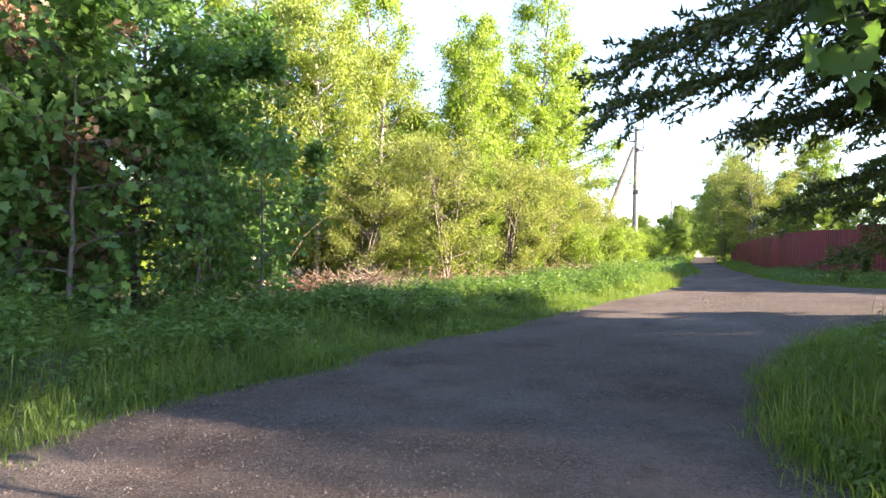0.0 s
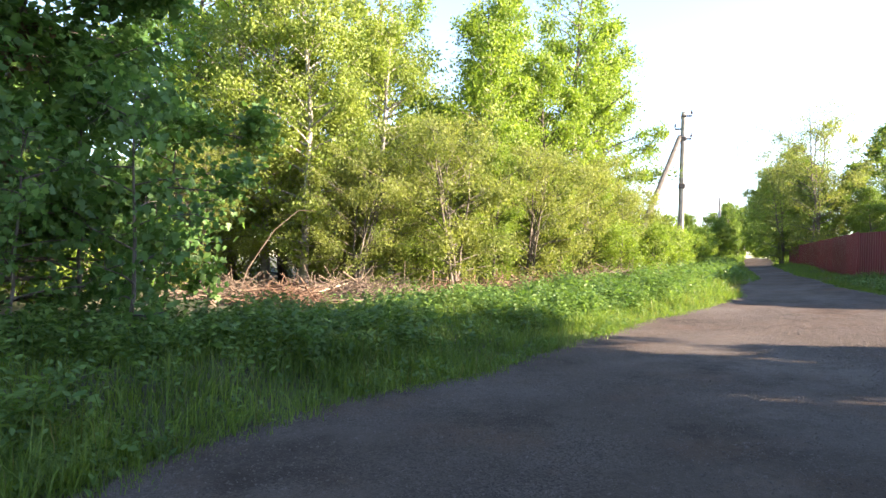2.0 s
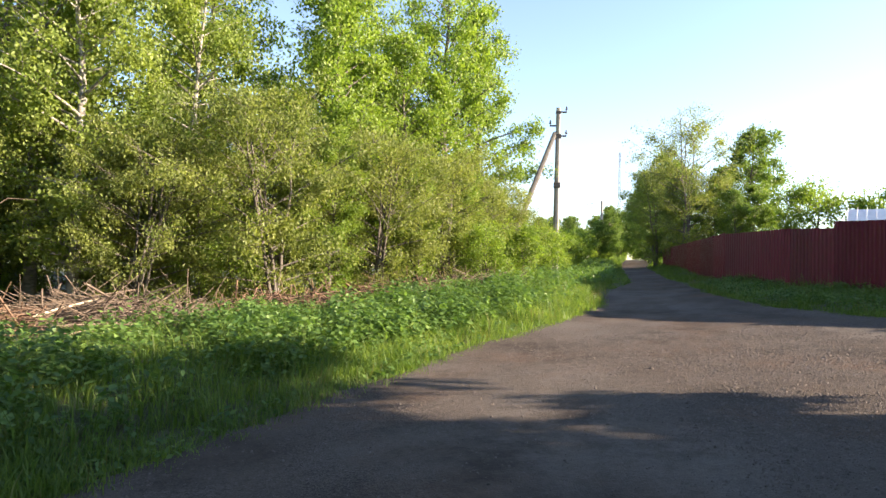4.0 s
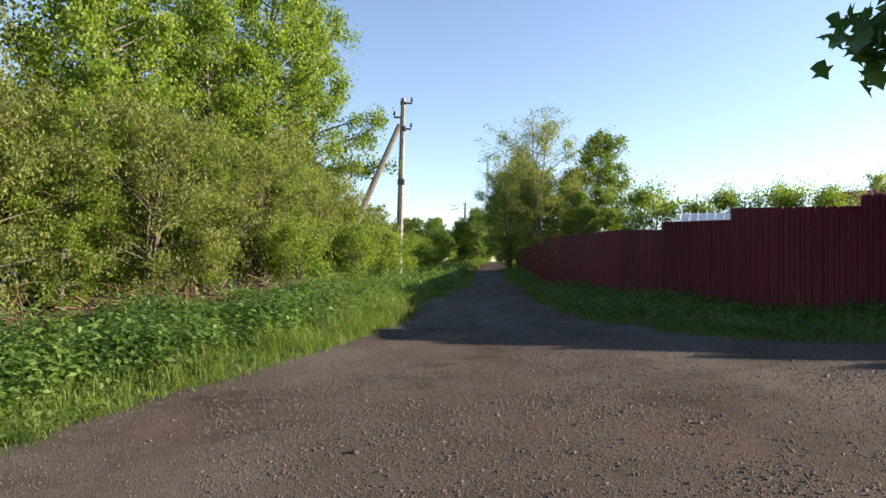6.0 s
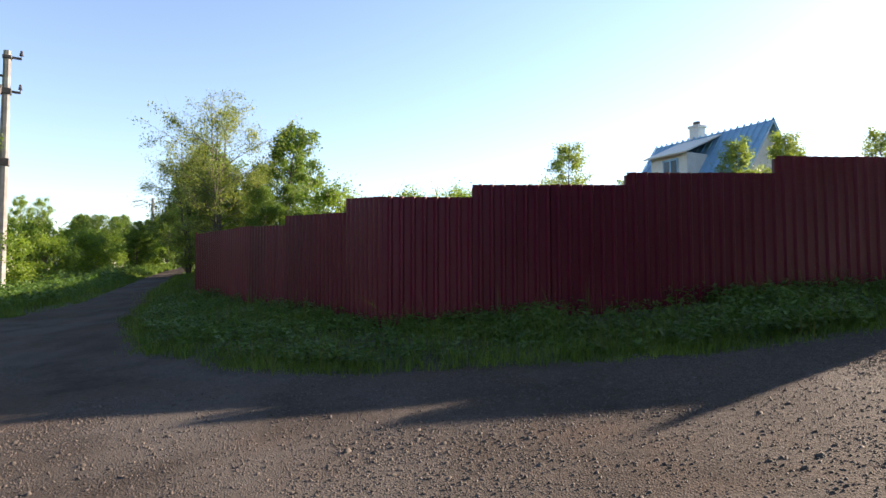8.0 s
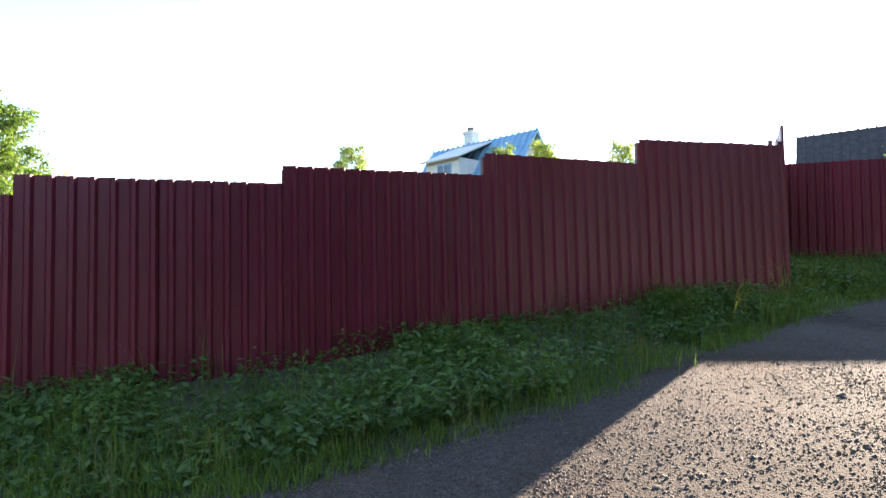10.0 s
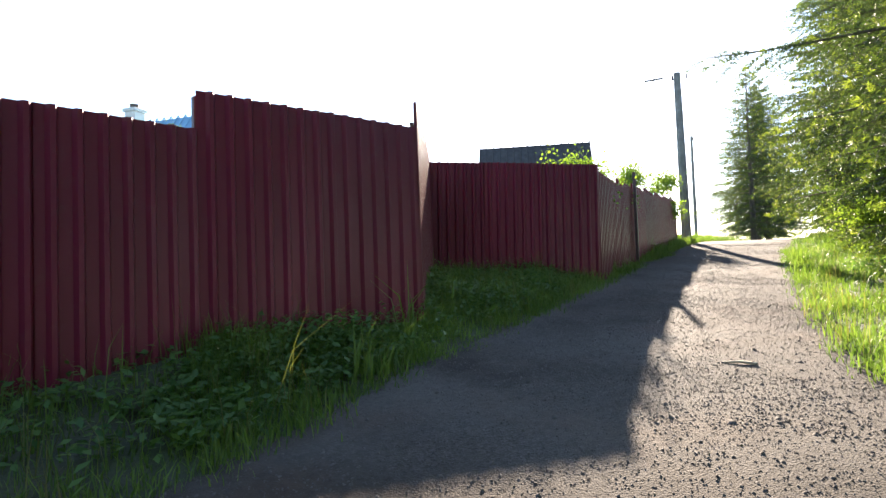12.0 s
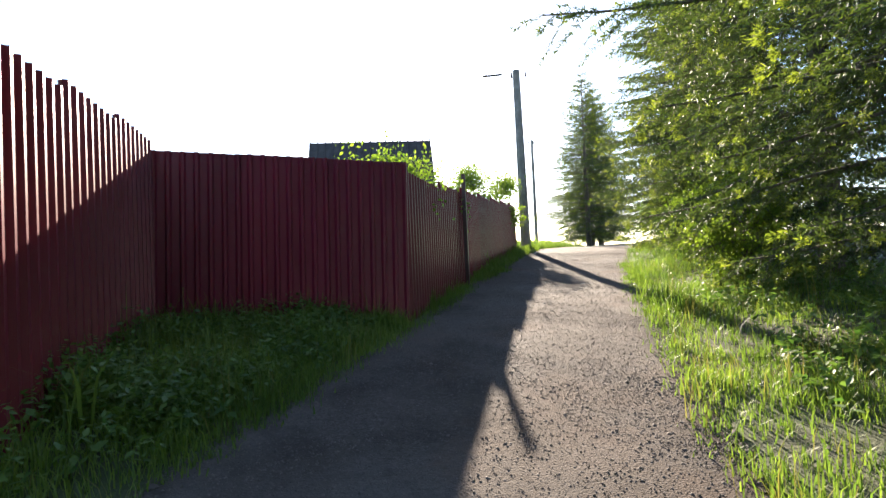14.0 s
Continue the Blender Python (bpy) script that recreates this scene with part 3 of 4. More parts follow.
overhang = broadleaf("maple_tree", 6, 12.0, 4.9, 4.2, 44, 13000, 0.115, M_MAPLE, M_BARK,
                     "broad maple whose leafy boughs overhang the junction", shape="maple", up=0.3, droop=0.7, twig_len=0.7,
                     extra=[((0, 0.3, 4.6), (x - 9.9, y - 5.4, z - OVER)) for x, y, z in ((8.5, 10.5, 3.1), (9.1, 10.4, 3.22), (9.6, 10.4, 3.48), (10.2, 10.4, 3.42), (10.4, 10.7, 3.55))], extra_twigs=45, clump=0.09)
stand(overhang, 9.9, 5.4, 0)
shade = broadleaf("maple_tree", 16, 10.0, 1.2, 3.9, 50, 30000, 0.23, M_MAPLE, M_BARK,
                  "unseen broad maple beside the junction shading the road", shape="maple", up=0.3, droop=0.5, twig_len=0.9, peak=0.2)
stand(shade, 13.8, 4.7, 0)
# two smaller unseen copies, added to close gaps in the shade on the road
again(shade, 11.8, 5.5, 110, 0.6)
again(shade, 10.8, 3.7, 250, 0.6)
youth = broadleaf("young_maple", 17, 3.0, 1.6, 0.7, 10, 200, 0.15, M_MAPLE, M_BARK, "young maple with bright leaves beside the spruce", "sapling",
                  shape="maple", trunk=0.03, droop=0.6, twig_len=0.4, extra=[((0, 0, 1.7), (-0.85, 1.3, 2.15))], extra_twigs=16)
stand(youth, 2.8, 1.2, 0)

# sunlit birches, aspens and willows behind the verge
birch = broadleaf("birch_tree", 7, 10.5, 0.8, 2.0, 56, 27000, 0.108, M_BIRCHLEAF, M_BIRCH,
                  "slender sunlit birch with fine yellow-green leaves", up=0.75, droop=0.4, twig_len=0.7, clump=0.2)
stand(birch, -4.4, 21.0, 10)
again(birch, -6.3, 22.5, 120, 1.12)
again(birch, -2.4, 23.0, 240, 0.95)
aspen = broadleaf("aspen_tree", 8, 15.0, 1.0, 2.7, 66, 33000, 0.142, M_ASPEN, M_BARK,
                  "tall leafy aspen standing behind the bushes", up=0.8, droop=0.35, twig_len=0.9, peak=0.35, clump=0.2, clumpy=0.7)
stand(aspen, -3.4, 29.0, 0, 1.05)
again(aspen, 6.0, 33.5, 130, 1.08)
again(aspen, 1.3, 29.5, 250, 0.92)
again(aspen, 8.4, 36.2, 60, 0.95)
again(aspen, -8.5, 24.5, 200, 1.0)
again(aspen, -11.5, 27, 300, 1.1)
again(aspen, 3.6, 37, 40, 0.95)
poplar = broadleaf("poplar_tree", 9, 11.2, 0.5, 1.9, 56, 26000, 0.132, M_ASPEN, M_BARK,
                   "bright green poplar with an upright crown in sun", up=0.95, droop=0.3, twig_len=0.8, clump=0.2, clumpy=0.7)
stand(poplar, 1.5, 25.6, 0)
again(poplar, 4.2, 29.3, 90, 0.9)
for x, y, turn, size in ((1.6, 22.4, 300, 0.42), (4.3, 25.8, 30, 0.4), (6.5, 29.0, 140, 0.42), (-1.6, 21.4, 50, 0.4)):
    again(poplar, x, y, turn, size, "small bright green poplar among the bushes")
willow = broadleaf("willow_bush", 10, 5.2, 0.1, 2.2, 60, 28000, 0.096, M_WILLOW, M_BARK,
                   "bushy yellow-green willow with many thin stems", "bush", stems=5, up=0.9, droop=0.3, aspect=0.42, twig_len=0.75, clump=0.15, clumpy=0.7)
stand(willow, 0.4, 21.0, 0)
again(willow, 3.0, 24.3, 70, 0.92)
again(willow, -2.6, 20.0, 150, 0.78)
again(willow, 5.4, 27.3, 210, 0.95)
again(willow, 8.0, 31.0, 300, 0.85)
again(willow, 10.3, 36.5, 40, 0.7)
for x, y, turn, size in ((-3.6, 22.6, 10, 0.9), (-0.6, 25.2, 100, 0.95), (2.4, 27.6, 190, 0.95), (5.2, 30.6, 250, 0.9), (7.4, 34.6, 20, 0.9), (-7.6, 20.6, 80, 0.85),
                         (-9.6, 22.8, 200, 0.9), (-6.8, 26.2, 40, 1.0)):
    again(willow, x, y, turn, size)
bush = broadleaf("roadside_bush", 11, 2.6, 0.05, 1.35, 34, 9000, 0.1, M_ASPEN, M_BARK,
                 "low leafy roadside bush in the evening sun", "bush", stems=4, up=0.8, droop=0.3, twig_len=0.5, clump=0.18)
stand(bush, -1.0, 22.6, 0, 1.05)
for x, y, turn, size in ((6.9, 26.8, 60, 0.75), (9.0, 29.6, 120, 0.8), (10.6, 32.4, 200, 0.8), (12.6, 37.6, 20, 0.9), (14.6, 40.5, 300, 0.85), (-9, 9, 0, 1.1), (-10, 12, 60, 1.2), (-8.5, 14.6, 120, 1.0), (-11.5, 15.2, 180, 1.3), (-12.5, 9, 240, 1.3), (-9.5, 18, 300, 1.1), (-10.5, 6, 30, 1.1),
                         (28.4, 70.5, 30, 1.2), (30.0, 75.0, 140, 1.3), (26.0, 65.5, 250, 1.2), (33.0, 81.5, 80, 1.4), (43.6, 98.6, 30, 1.8), (46.6, 99.4, 200, 2.0),
                         (10.8, 40.5, 90, 1.2), (15.5, 45.0, 45, 1.0), (17.6, 48.5, 160, 0.95), (19.6, 53, 250, 1.0), (21.5, 57, 20, 1.1),
                         (13.0, 46.5, 330, 1.3), (15.5, 52.0, 200, 1.4), (-4.6, 24.6, 50, 1.1), (7.4, 29.2, 280, 0.9),
                         (-10, 29, 20, 1.5), (-6, 31, 110, 1.5), (-2, 32, 210, 1.5), (1.5, 33.5, 310, 1.5), (-13, 24, 60, 1.5), (6.5, 39, 160, 1.4), (-15, 17, 250, 1.5), (-14, 11, 340, 1.5)):
    again(bush, x, y, turn, size)

# trees behind the fence along the far lane
sparse = broadleaf("half_bare_tree", 12, 10.3, 0.5, 2.8, 66, 24000, 0.1, M_WILLOW, M_BARK,
                   "tall half-bare tree with grey twigs behind the fence", up=0.85, droop=0.2, twig_len=0.9, bare=0.5, stems=3, clump=0.19, clumpy=1.3)
stand(sparse, 22.9, 41.4, 0)
again(sparse, 23.4, 46.5, 100, 0.8)
green = broadleaf("broadleaf_tree", 13, 9.3, 0.4, 2.7, 60, 26000, 0.165, M_DARKLEAF, M_BARK,
                  "dense green broadleaf tree behind the fence", up=0.7, droop=0.3, twig_len=0.8, peak=0.3, clump=0.18, clumpy=0.9)
stand(green, 28.3, 43.5, 0, 0.95)
for x, y, turn, size in ((26.2, 50.5, 80, 0.95), (28.6, 57, 160, 0.9), (31, 63, 20, 0.95), (34, 70, 200, 0.85), (38, 76, 60, 0.85), (25.4, 42.6, 20, 0.6), (26.4, 39.6, 100, 0.5), (24.2, 38.2, 220, 0.45), (25.2, 46.5, 300, 0.7), (26.0, 64.5, 60, 0.45), (29.5, 71.0, 200, 0.5), (22.5, 63, 300, 0.5),
                         (24, 75, 10, 0.6), (40, 96, 30, 0.9), (46, 108, 130, 1.0), (37, 104, 230, 0.8), (32, 92, 70, 0.7), (48, 100, 250, 1.0), (30, 102, 20, 0.8), (43.5, 102, 80, 0.8), (46, 104.5, 10, 0.9), (50, 106, 140, 1.0), (41, 104, 300, 0.8)):
    again(green, x, y, turn, size)
for x, y, turn, size in ((10, 62, 20, 0.5), (14, 70, 70, 0.55), (4, 58, 130, 0.6), (17, 80, 200, 0.6), (22, 90, 10, 0.6), (-4, 52, 90, 0.85), (8, 84, 40, 0.7), (26, 100, 60, 0.65)):
    again(aspen, x, y, turn, size)
for x, y, turn, size in ((-14, 33, 0, 1.2), (-8, 36, 60, 1.15), (-1, 40, 120, 1.2), (5, 44, 180, 1.1), (-20, 27, 240, 1.25), (-16, 21, 300, 1.1), 
                         (-22, 16, 150, 1.3), (-22, 5, 210, 1.25), (-26, 34, 270, 1.4), (-12.5, 0.5, 330, 1.1), (-5, 47, 10, 1.3), 
                         (10, 49, 100, 0.8)):
    again(green, x, y, turn, size, "dense green broadleaf tree in the wood behind the verge")
garden = broadleaf("garden_tree", 14, 6.8, 0.6, 1.5, 40, 12000, 0.13, M_BIRCHLEAF, M_BARK,
                   "young pale green garden tree seen over the fence", up=0.9, droop=0.3, twig_len=0.6, bare=0.1, clumpy=2.0)
stand(garden, 44.8, 32.4, 0, 1.1)
again(garden, 43.5, 27.2, 60, 0.62)
again(garden, 35.2, 18.0, 200, 0.62, "leafy garden tree before the blue-roofed house")
again(garden, 33.5, 15.6, 10, 0.6, "leafy garden tree before the blue-roofed house")
again(garden, 31.6, 12.4, 100, 0.5)
again(bush, 27.4, 5.75, 40, 0.74, "leafy shrub rising over the recessed fence")
again(bush, 29.1, 4.95, 160, 0.64, "leafy shrub rising over the recessed fence")
again(bush, 37.5, 0.2, 280, 1.0)
for x, y, turn, size in ((27.6, 35.9, 30, 1.45), (30.2, 34.4, 140, 1.3), (33.0, 32.4, 250, 1.35), (35.4, 31.2, 60, 1.2)):
    again(bush, x, y, turn, size, "broad leafy garden bush behind the fence")
again(garden, 52, 40, 80, 0.9)

# spruces
def near_reach(z, a):
    """Long boughs over the road, cut short on the sunward side to let sun streaks reach the ground."""
    if z < 2.1:
        return 2.3 if math.cos(a - 1.75) > 0.5 else 0.2
    full = 2.8 if z < 2.8 else (3.15 if z < 5 else 3.15 * max(0.0, (10.5 - z) / 5.5) ** 0.8)
    if math.cos(a - 1.4) > 0.5:
        full *= 0.68
    return full * (0.25 if z < 3.6 and math.cos(a + 0.3) > 0.1 else 1.0)


near = spruce(21, 10.5, 4.2, 1.45, "large dark spruce with drooping boughs beside the verge", 1.35, near_reach, 0.062, 0.021, crowd=9, thin_top=0.2)
stand(near, 4.15, 2.65, 0)
row = spruce(22, 14.5, 4.15, 0.9, "tall spruce with hanging boughs and bright young shoots", 1.0, None, 0.062, 0.0125, shoots=11000)
stand(row, 21.5, 0.9, 0)
for x, y, turn, size in ((24.9, -1.0, 70, 0.84), (28.3, -2.7, 150, 0.84), (31.9, -4.5, 220, 0.8), (35.6, -7.0, 300, 0.88), (39.2, -10.2, 40, 0.88),
                         (51, -11.3, 110, 0.8), (55, -13.8, 200, 0.85), (59, -16.8, 30, 0.9), (43, -16, 200, 0.9), (66, -21, 10, 1.0)):
    again(row, x, y, turn, size)
for x, y, turn, size in ((25.3, 0.3, 0, 0.62), (27.4, -1.0, 80, 0.55), (29.8, -2.3, 160, 0.6), (32.4, -3.9, 250, 0.55)):
    again(bush, x, y, turn, size, "low yellow-green bush under the spruces")

# ---------------------------------------------------------------- poles and wires
def round_bar(bm, a, b, r, sides=8, r2=None):
    a, b = Vector(a), Vector(b)
    made = bmesh.ops.create_cone(bm, cap_ends=True, segments=sides, radius1=r, radius2=r if r2 is None else r2, depth=(b - a).length)["verts"]
    bmesh.ops.transform(bm, matrix=Matrix.Translation((a + b) / 2) @ (b - a).to_track_quat("Z", "Y").to_matrix().to_4x4(), verts=made)


def taper_post(bm, a, b, w0, w1):
    """A square concrete post with chamfered edges, tapering from a to b."""
    a, b = Vector(a), Vector(b)
    made = bmesh.ops.create_cone(bm, cap_ends=True, segments=8, radius1=w0 * 0.72, radius2=w1 * 0.72, depth=(b - a).length)["verts"]
    bmesh.ops.transform(bm, matrix=Matrix.Translation((a + b) / 2) @ (b - a).to_track_quat("Z", "Y").to_matrix().to_4x4()
                        @ pose(0, 0, 0, 0, 0, 22.5), verts=made)


def insulator(thing, x, z, side):
    bm = bmesh.new()
    box_into(bm, (min(0, x) - 0.02, -0.035, z - 0.04), (max(0, x) + 0.02, 0.035, z + 0.04), bevel=0.006)
    arm = part("arm", bm, M_STEEL, thing, "dark steel bracket arm")
    bm = bmesh.new()
    round_bar(bm, (x, 0, z), (x, 0, z + 0.14), 0.018)
    for k, r in enumerate((0.075, 0.06, 0.045)):
        round_bar(bm, (x, 0, z + 0.12 + k * 0.07), (x, 0, z + 0.17 + k * 0.07), r, 10, r * 0.6)
    part("insulator", bm, M_CERAMIC, arm, "brown porcelain insulator")


def strut_pole(x, y, top, strut_to):
    thing = new("power_pole")
    z0 = foot(x, y)
    thing.matrix_basis = pose(x, y, z0, 0, 0, -12)
    tagged(thing, "grey concrete power pole with a leaning brace", "utility pole", "power poles")
    h = top - z0
    bm = bmesh.new()
    taper_post(bm, (0, 0, -0.6), (0, 0, h), 0.27, 0.17)
    part("pole", bm, M_CONCRETE, thing)
    local = thing.matrix_basis.inverted() @ Vector((*strut_to, foot(*strut_to) - 0.5))
    bm = bmesh.new()
    taper_post(bm, local, (-0.16, 0.0, h - 1.35), 0.25, 0.18)
    part("brace", bm, M_DARKCONCRETE, thing, "inclined concrete brace")
    for x0, z in ((0.42, h - 0.22), (-0.42, h - 0.95), (0.42, h - 1.5)):
        insulator(thing, x0, z, 1)
    bm = bmesh.new()
    box_into(bm, (-0.3, -0.14, h - 1.62), (0.16, 0.14, h - 1.4), bevel=0.01)
    part("clamp", bm, M_STEEL, thing, "dark steel clamp")
    bm = bmesh.new()
    box_into(bm, (-0.14, -0.14, h - 0.3), (0.14, 0.14, h - 0.18), bevel=0.01)
    part("clamp", bm, M_STEEL, thing, "dark steel clamp")
    bm = bmesh.new()
    box_into(bm, (-0.17, -0.17, h - 4.28), (0.17, 0.17, h - 4.0), bevel=0.02)
    part("band", bm, M_STEEL, thing, "dark steel band")
    return thing


def plain_pole(x, y, top, w=0.2, lean=0.0, label="grey concrete utility pole with a short crossarm", arms=1, turn=0):
    thing = new("power_pole")
    z0 = foot(x, y)
    thing.matrix_basis = pose(x, y, z0, 0, lean, turn)
    tagged(thing, label, "utility pole", "power poles")
    h = top - z0
    bm = bmesh.new()
    taper_post(bm, (0, 0, -0.6), (0, 0, h), w * 1.2, w * 0.8)
    part("pole", bm, M_CONCRETE, thing)
    for k in range(arms):
        bm = bmesh.new()
        box_into(bm, (-0.35, -0.04, h - 0.35 - 0.5 * k), (0.75, 0.04, h - 0.28 - 0.5 * k), pose(0, 0, 0, 0, -14, 0), bevel=0.008)
        arm = part("crossarm", bm, M_STEEL, thing, "dark steel crossarm")
        for x1 in (-0.3, 0.6):
            bm = bmesh.new()
            zz = h - 0.28 - 0.5 * k
            round_bar(bm, (x1, 0, zz + x1 * 0.24), (x1, 0, zz + 0.2 + x1 * 0.24), 0.045, 8, 0.03)
            part("insulator", bm, M_CERAMIC, arm)
    return thing


strut_pole(12.33, 35.7, 10.15, (8.4, 33.0))
plain_pole(32.2, 79.0, 10.8, 0.25, arms=2)
plain_pole(37.0, 92.0, 7.6, 0.2)
plain_pole(38.4, -1.6, 10.15, 0.24, lean=-0.8, turn=-60)
plain_pole(56.8, -10.3, 11.6, 0.16, label="thin far utility pole beyond the fence", arms=1)


def lattice_mast(x, y, h):
    thing = new("lattice_mast")
    thing.matrix_basis = pose(x, y, foot(x, y))
    tagged(thing, "far thin steel lattice mast above the trees", "mast")
    for k in range(3):
        a = k * 2.094
        bm = bmesh.new()
        round_bar(bm, (0.5 * math.cos(a), 0.5 * math.sin(a), -0.3), (0.25 * math.cos(a), 0.25 * math.sin(a), h), 0.05, 5)
        part("leg", bm, M_STEEL, thing)
    bm = bmesh.new()
    for j in range(20):
        r = 0.5 - 0.25 * j / 20
        for k in range(3):
            a, b = k * 2.094, (k + 1) * 2.094
            round_bar(bm, (r * math.cos(a), r * math.sin(a), j * h / 20), (r * math.cos(b), r * math.sin(b), (j + 1) * h / 20), 0.025, 4)
    part("bracing", bm, M_STEEL, thing)


lattice_mast(63.4, 145.6, 28)


# ---------------------------------------------------------------- houses behind the fence
def quad_slab(bm, corners, t):
    """A slab over four corners, t thick downwards along its normal."""
    c = [Vector(p) for p in corners]
    n = (c[1] - c[0]).cross(c[2] - c[0]).normalized() * t
    v = [bm.verts.new(p) for p in c] + [bm.verts.new(p - n) for p in c]
    for f in ((0, 1, 2, 3), (7, 6, 5, 4), (0, 4, 5, 1), (1, 5, 6, 2), (2, 6, 7, 3), (3, 7, 4, 0)):
        bm.faces.new([v[i] for i in f])


def solid(bm, low, high):
    """A prism between two rings of the same count."""
    a, b = [bm.verts.new(p) for p in low], [bm.verts.new(p) for p in high]
    n = len(a)
    bm.faces.new(a[::-1])
    bm.faces.new(b)
    for k in range(n):
        bm.faces.new((a[k], a[(k + 1) % n], b[(k + 1) % n], b[k]))


def gable_house(x, y, turn, length, width, eave, ridge, roof, wall, label, dormer=False, chimney=None, ribs=0.35, seam_r=0.03):
    """Ridge along local y, centred; gables at both ends."""
    thing = new("house")
    z0 = foot(x, y)
    thing.matrix_basis = pose(x, y, z0, 0, 0, turn)
    tagged(thing, label, "house")
    w, l, e, r = width / 2, length / 2, eave - z0, ridge - z0
    bm = bmesh.new()
    solid(bm, [(-w, -l, -0.4), (w, -l, -0.4), (w, -l, e), (0, -l, r - 0.12), (-w, -l, e)], [(-w, l, -0.4), (w, l, -0.4), (w, l, e), (0, l, r - 0.12), (-w, l, e)])
    bmesh.ops.recalc_face_normals(bm, faces=bm.faces)
    part("wall", bm, wall, thing)
    k = (r - e) / w
    for s in (-1, 1):
        bm = bmesh.new()
        a, b = (s * (w + 0.35), e - 0.35 * k), (0.0, r)
        pts = [(a[0], -l - 0.35, a[1]), (a[0], l + 0.35, a[1]), (b[0], l + 0.35, b[1]), (b[0], -l - 0.35, b[1])]
        quad_slab(bm, pts if s < 0 else pts[::-1], -0.08)
        slope = part("roof", bm, roof, thing)
        n = int((2 * l + 0.7) / ribs)
        bm = bmesh.new()
        round_bar(bm, (a[0], 0, a[1] + 0.09), (b[0], 0, b[1] + 0.09), seam_r, 4)
        seam = part("seam", bm, roof, slope)
        for i in range(n + 1):
            other = seam if i == 0 else child("seam", seam.data, slope)
            other.matrix_basis = pose(0, -l - 0.33 + (2 * l + 0.66) * i / n, 0)
    if dormer:
        zb, zt, d0, d1 = e + 0.25 * (r - e), e + 0.7 * (r - e), -0.6, 1.6
        xf = -w * 0.8
        bm = bmesh.new()
        box_into(bm, (xf, d0, zb - 0.6), (-0.2, d1, zt))
        dm = part("dormer", bm, wall, thing, "cream dormer with a small window")
        bm = bmesh.new()
        quad_slab(bm, [(xf - 0.35, d0 - 0.2, zt - 0.02), (xf - 0.35, d1 + 0.2, zt - 0.02), (0, d1 + 0.2, r - 0.06), (0, d0 - 0.2, r - 0.06)], -0.07)
        part("dormer_roof", bm, wall, dm)
        bm = bmesh.new()
        box_into(bm, (xf - 0.03, 0.0, zb + 0.25), (xf + 0.02, 0.75, zt - 0.3))
        part("window_pane", bm, M_GLASS, dm)
        bm = bmesh.new()
        for lo, hi in (((-0.09, zb + 0.16), (0.84, zb + 0.25)), ((-0.09, zt - 0.3), (0.84, zt - 0.21))):
            box_into(bm, (xf - 0.05, lo[0], lo[1]), (xf + 0.02, hi[0], hi[1]))
        for y0 in (-0.09, 0.34, 0.75):
            box_into(bm, (xf - 0.05, y0, zb + 0.25), (xf + 0.02, y0 + 0.07, zt - 0.3))
        part("window_frame", bm, M_BLUEROOF, dm)
    if chimney is not None:
        cy, ct = chimney
        bm = bmesh.new()
        box_into(bm, (0.1, cy - 0.28, r - 1.0), (0.66, cy + 0.28, ct - z0 - 0.35), bevel=0.02)
        box_into(bm, (0.04, cy - 0.34, ct - z0 - 0.35), (0.72, cy + 0.34, ct - z0 - 0.2), bevel=0.02)
        ch = part("chimney", bm, M_BRICKWHITE, thing, "whitewashed chimney")
        bm = bmesh.new()
        round_bar(bm, (0.38, cy, ct - z0 - 0.2), (0.38, cy, ct - z0), 0.16, 10, 0.2)
        part("chimney_cap", bm, M_STEEL, ch)
    return thing


gable_house(39.05, 20.45, -17.6, 6.1, 6.0, 5.0, 9.0, M_BLUEROOF, M_SIDING, "cream house with a blue metal roof behind the fence", True, (1.0, 9.95))
gable_house(46.1, 3.1, -9.0, 5.2, 5.0, 5.6, 9.0, M_DARKROOF, M_GREYWOOD, "house with a dark roof rising over the fence")
gable_house(25.6, 29.9, 46, 1.5, 2.4, 3.9, 4.72, M_WHITEROOF, M_GREYWOOD, "low shed with a pale metal roof behind the fence", seam_r=0.012)
gable_house(47.6, 36.8, 37, 5.0, 6.0, 5.6, 8.2, M_REDROOF, M_SIDING, "far house with a red metal tile roof")


# ---------------------------------------------------------------- grass, weeds and stones
def verge_places(rng, n, x0, x1, y0, y1, lo, hi, power=1.0, west=False, thin=0.4):
    got = []
    while n > 0:
        x, y = rng.uniform(x0, x1, n * 4), rng.uniform(y0, y1, n * 4)
        d = road_distance(x, y)
        keep = (d > lo) & (d < hi) & (rng.random(n * 4) < (thin + (1 - thin) * (smooth_noise(x, y, 1.4, 77) > -0.1))) & (rng.random(n * 4) < np.clip(1 - ((d - lo) / (hi - lo)), 0, 1) ** power + 0.15)
        if west:
            keep &= x < 11.0 + 0.42 * np.maximum(y - 24.75, 0)
        p = np.stack([x[keep], y[keep], ground_height(x[keep], y[keep], d[keep])], -1)[:n]
        got.append(p)
        n -= len(p)
    return np.concatenate(got)


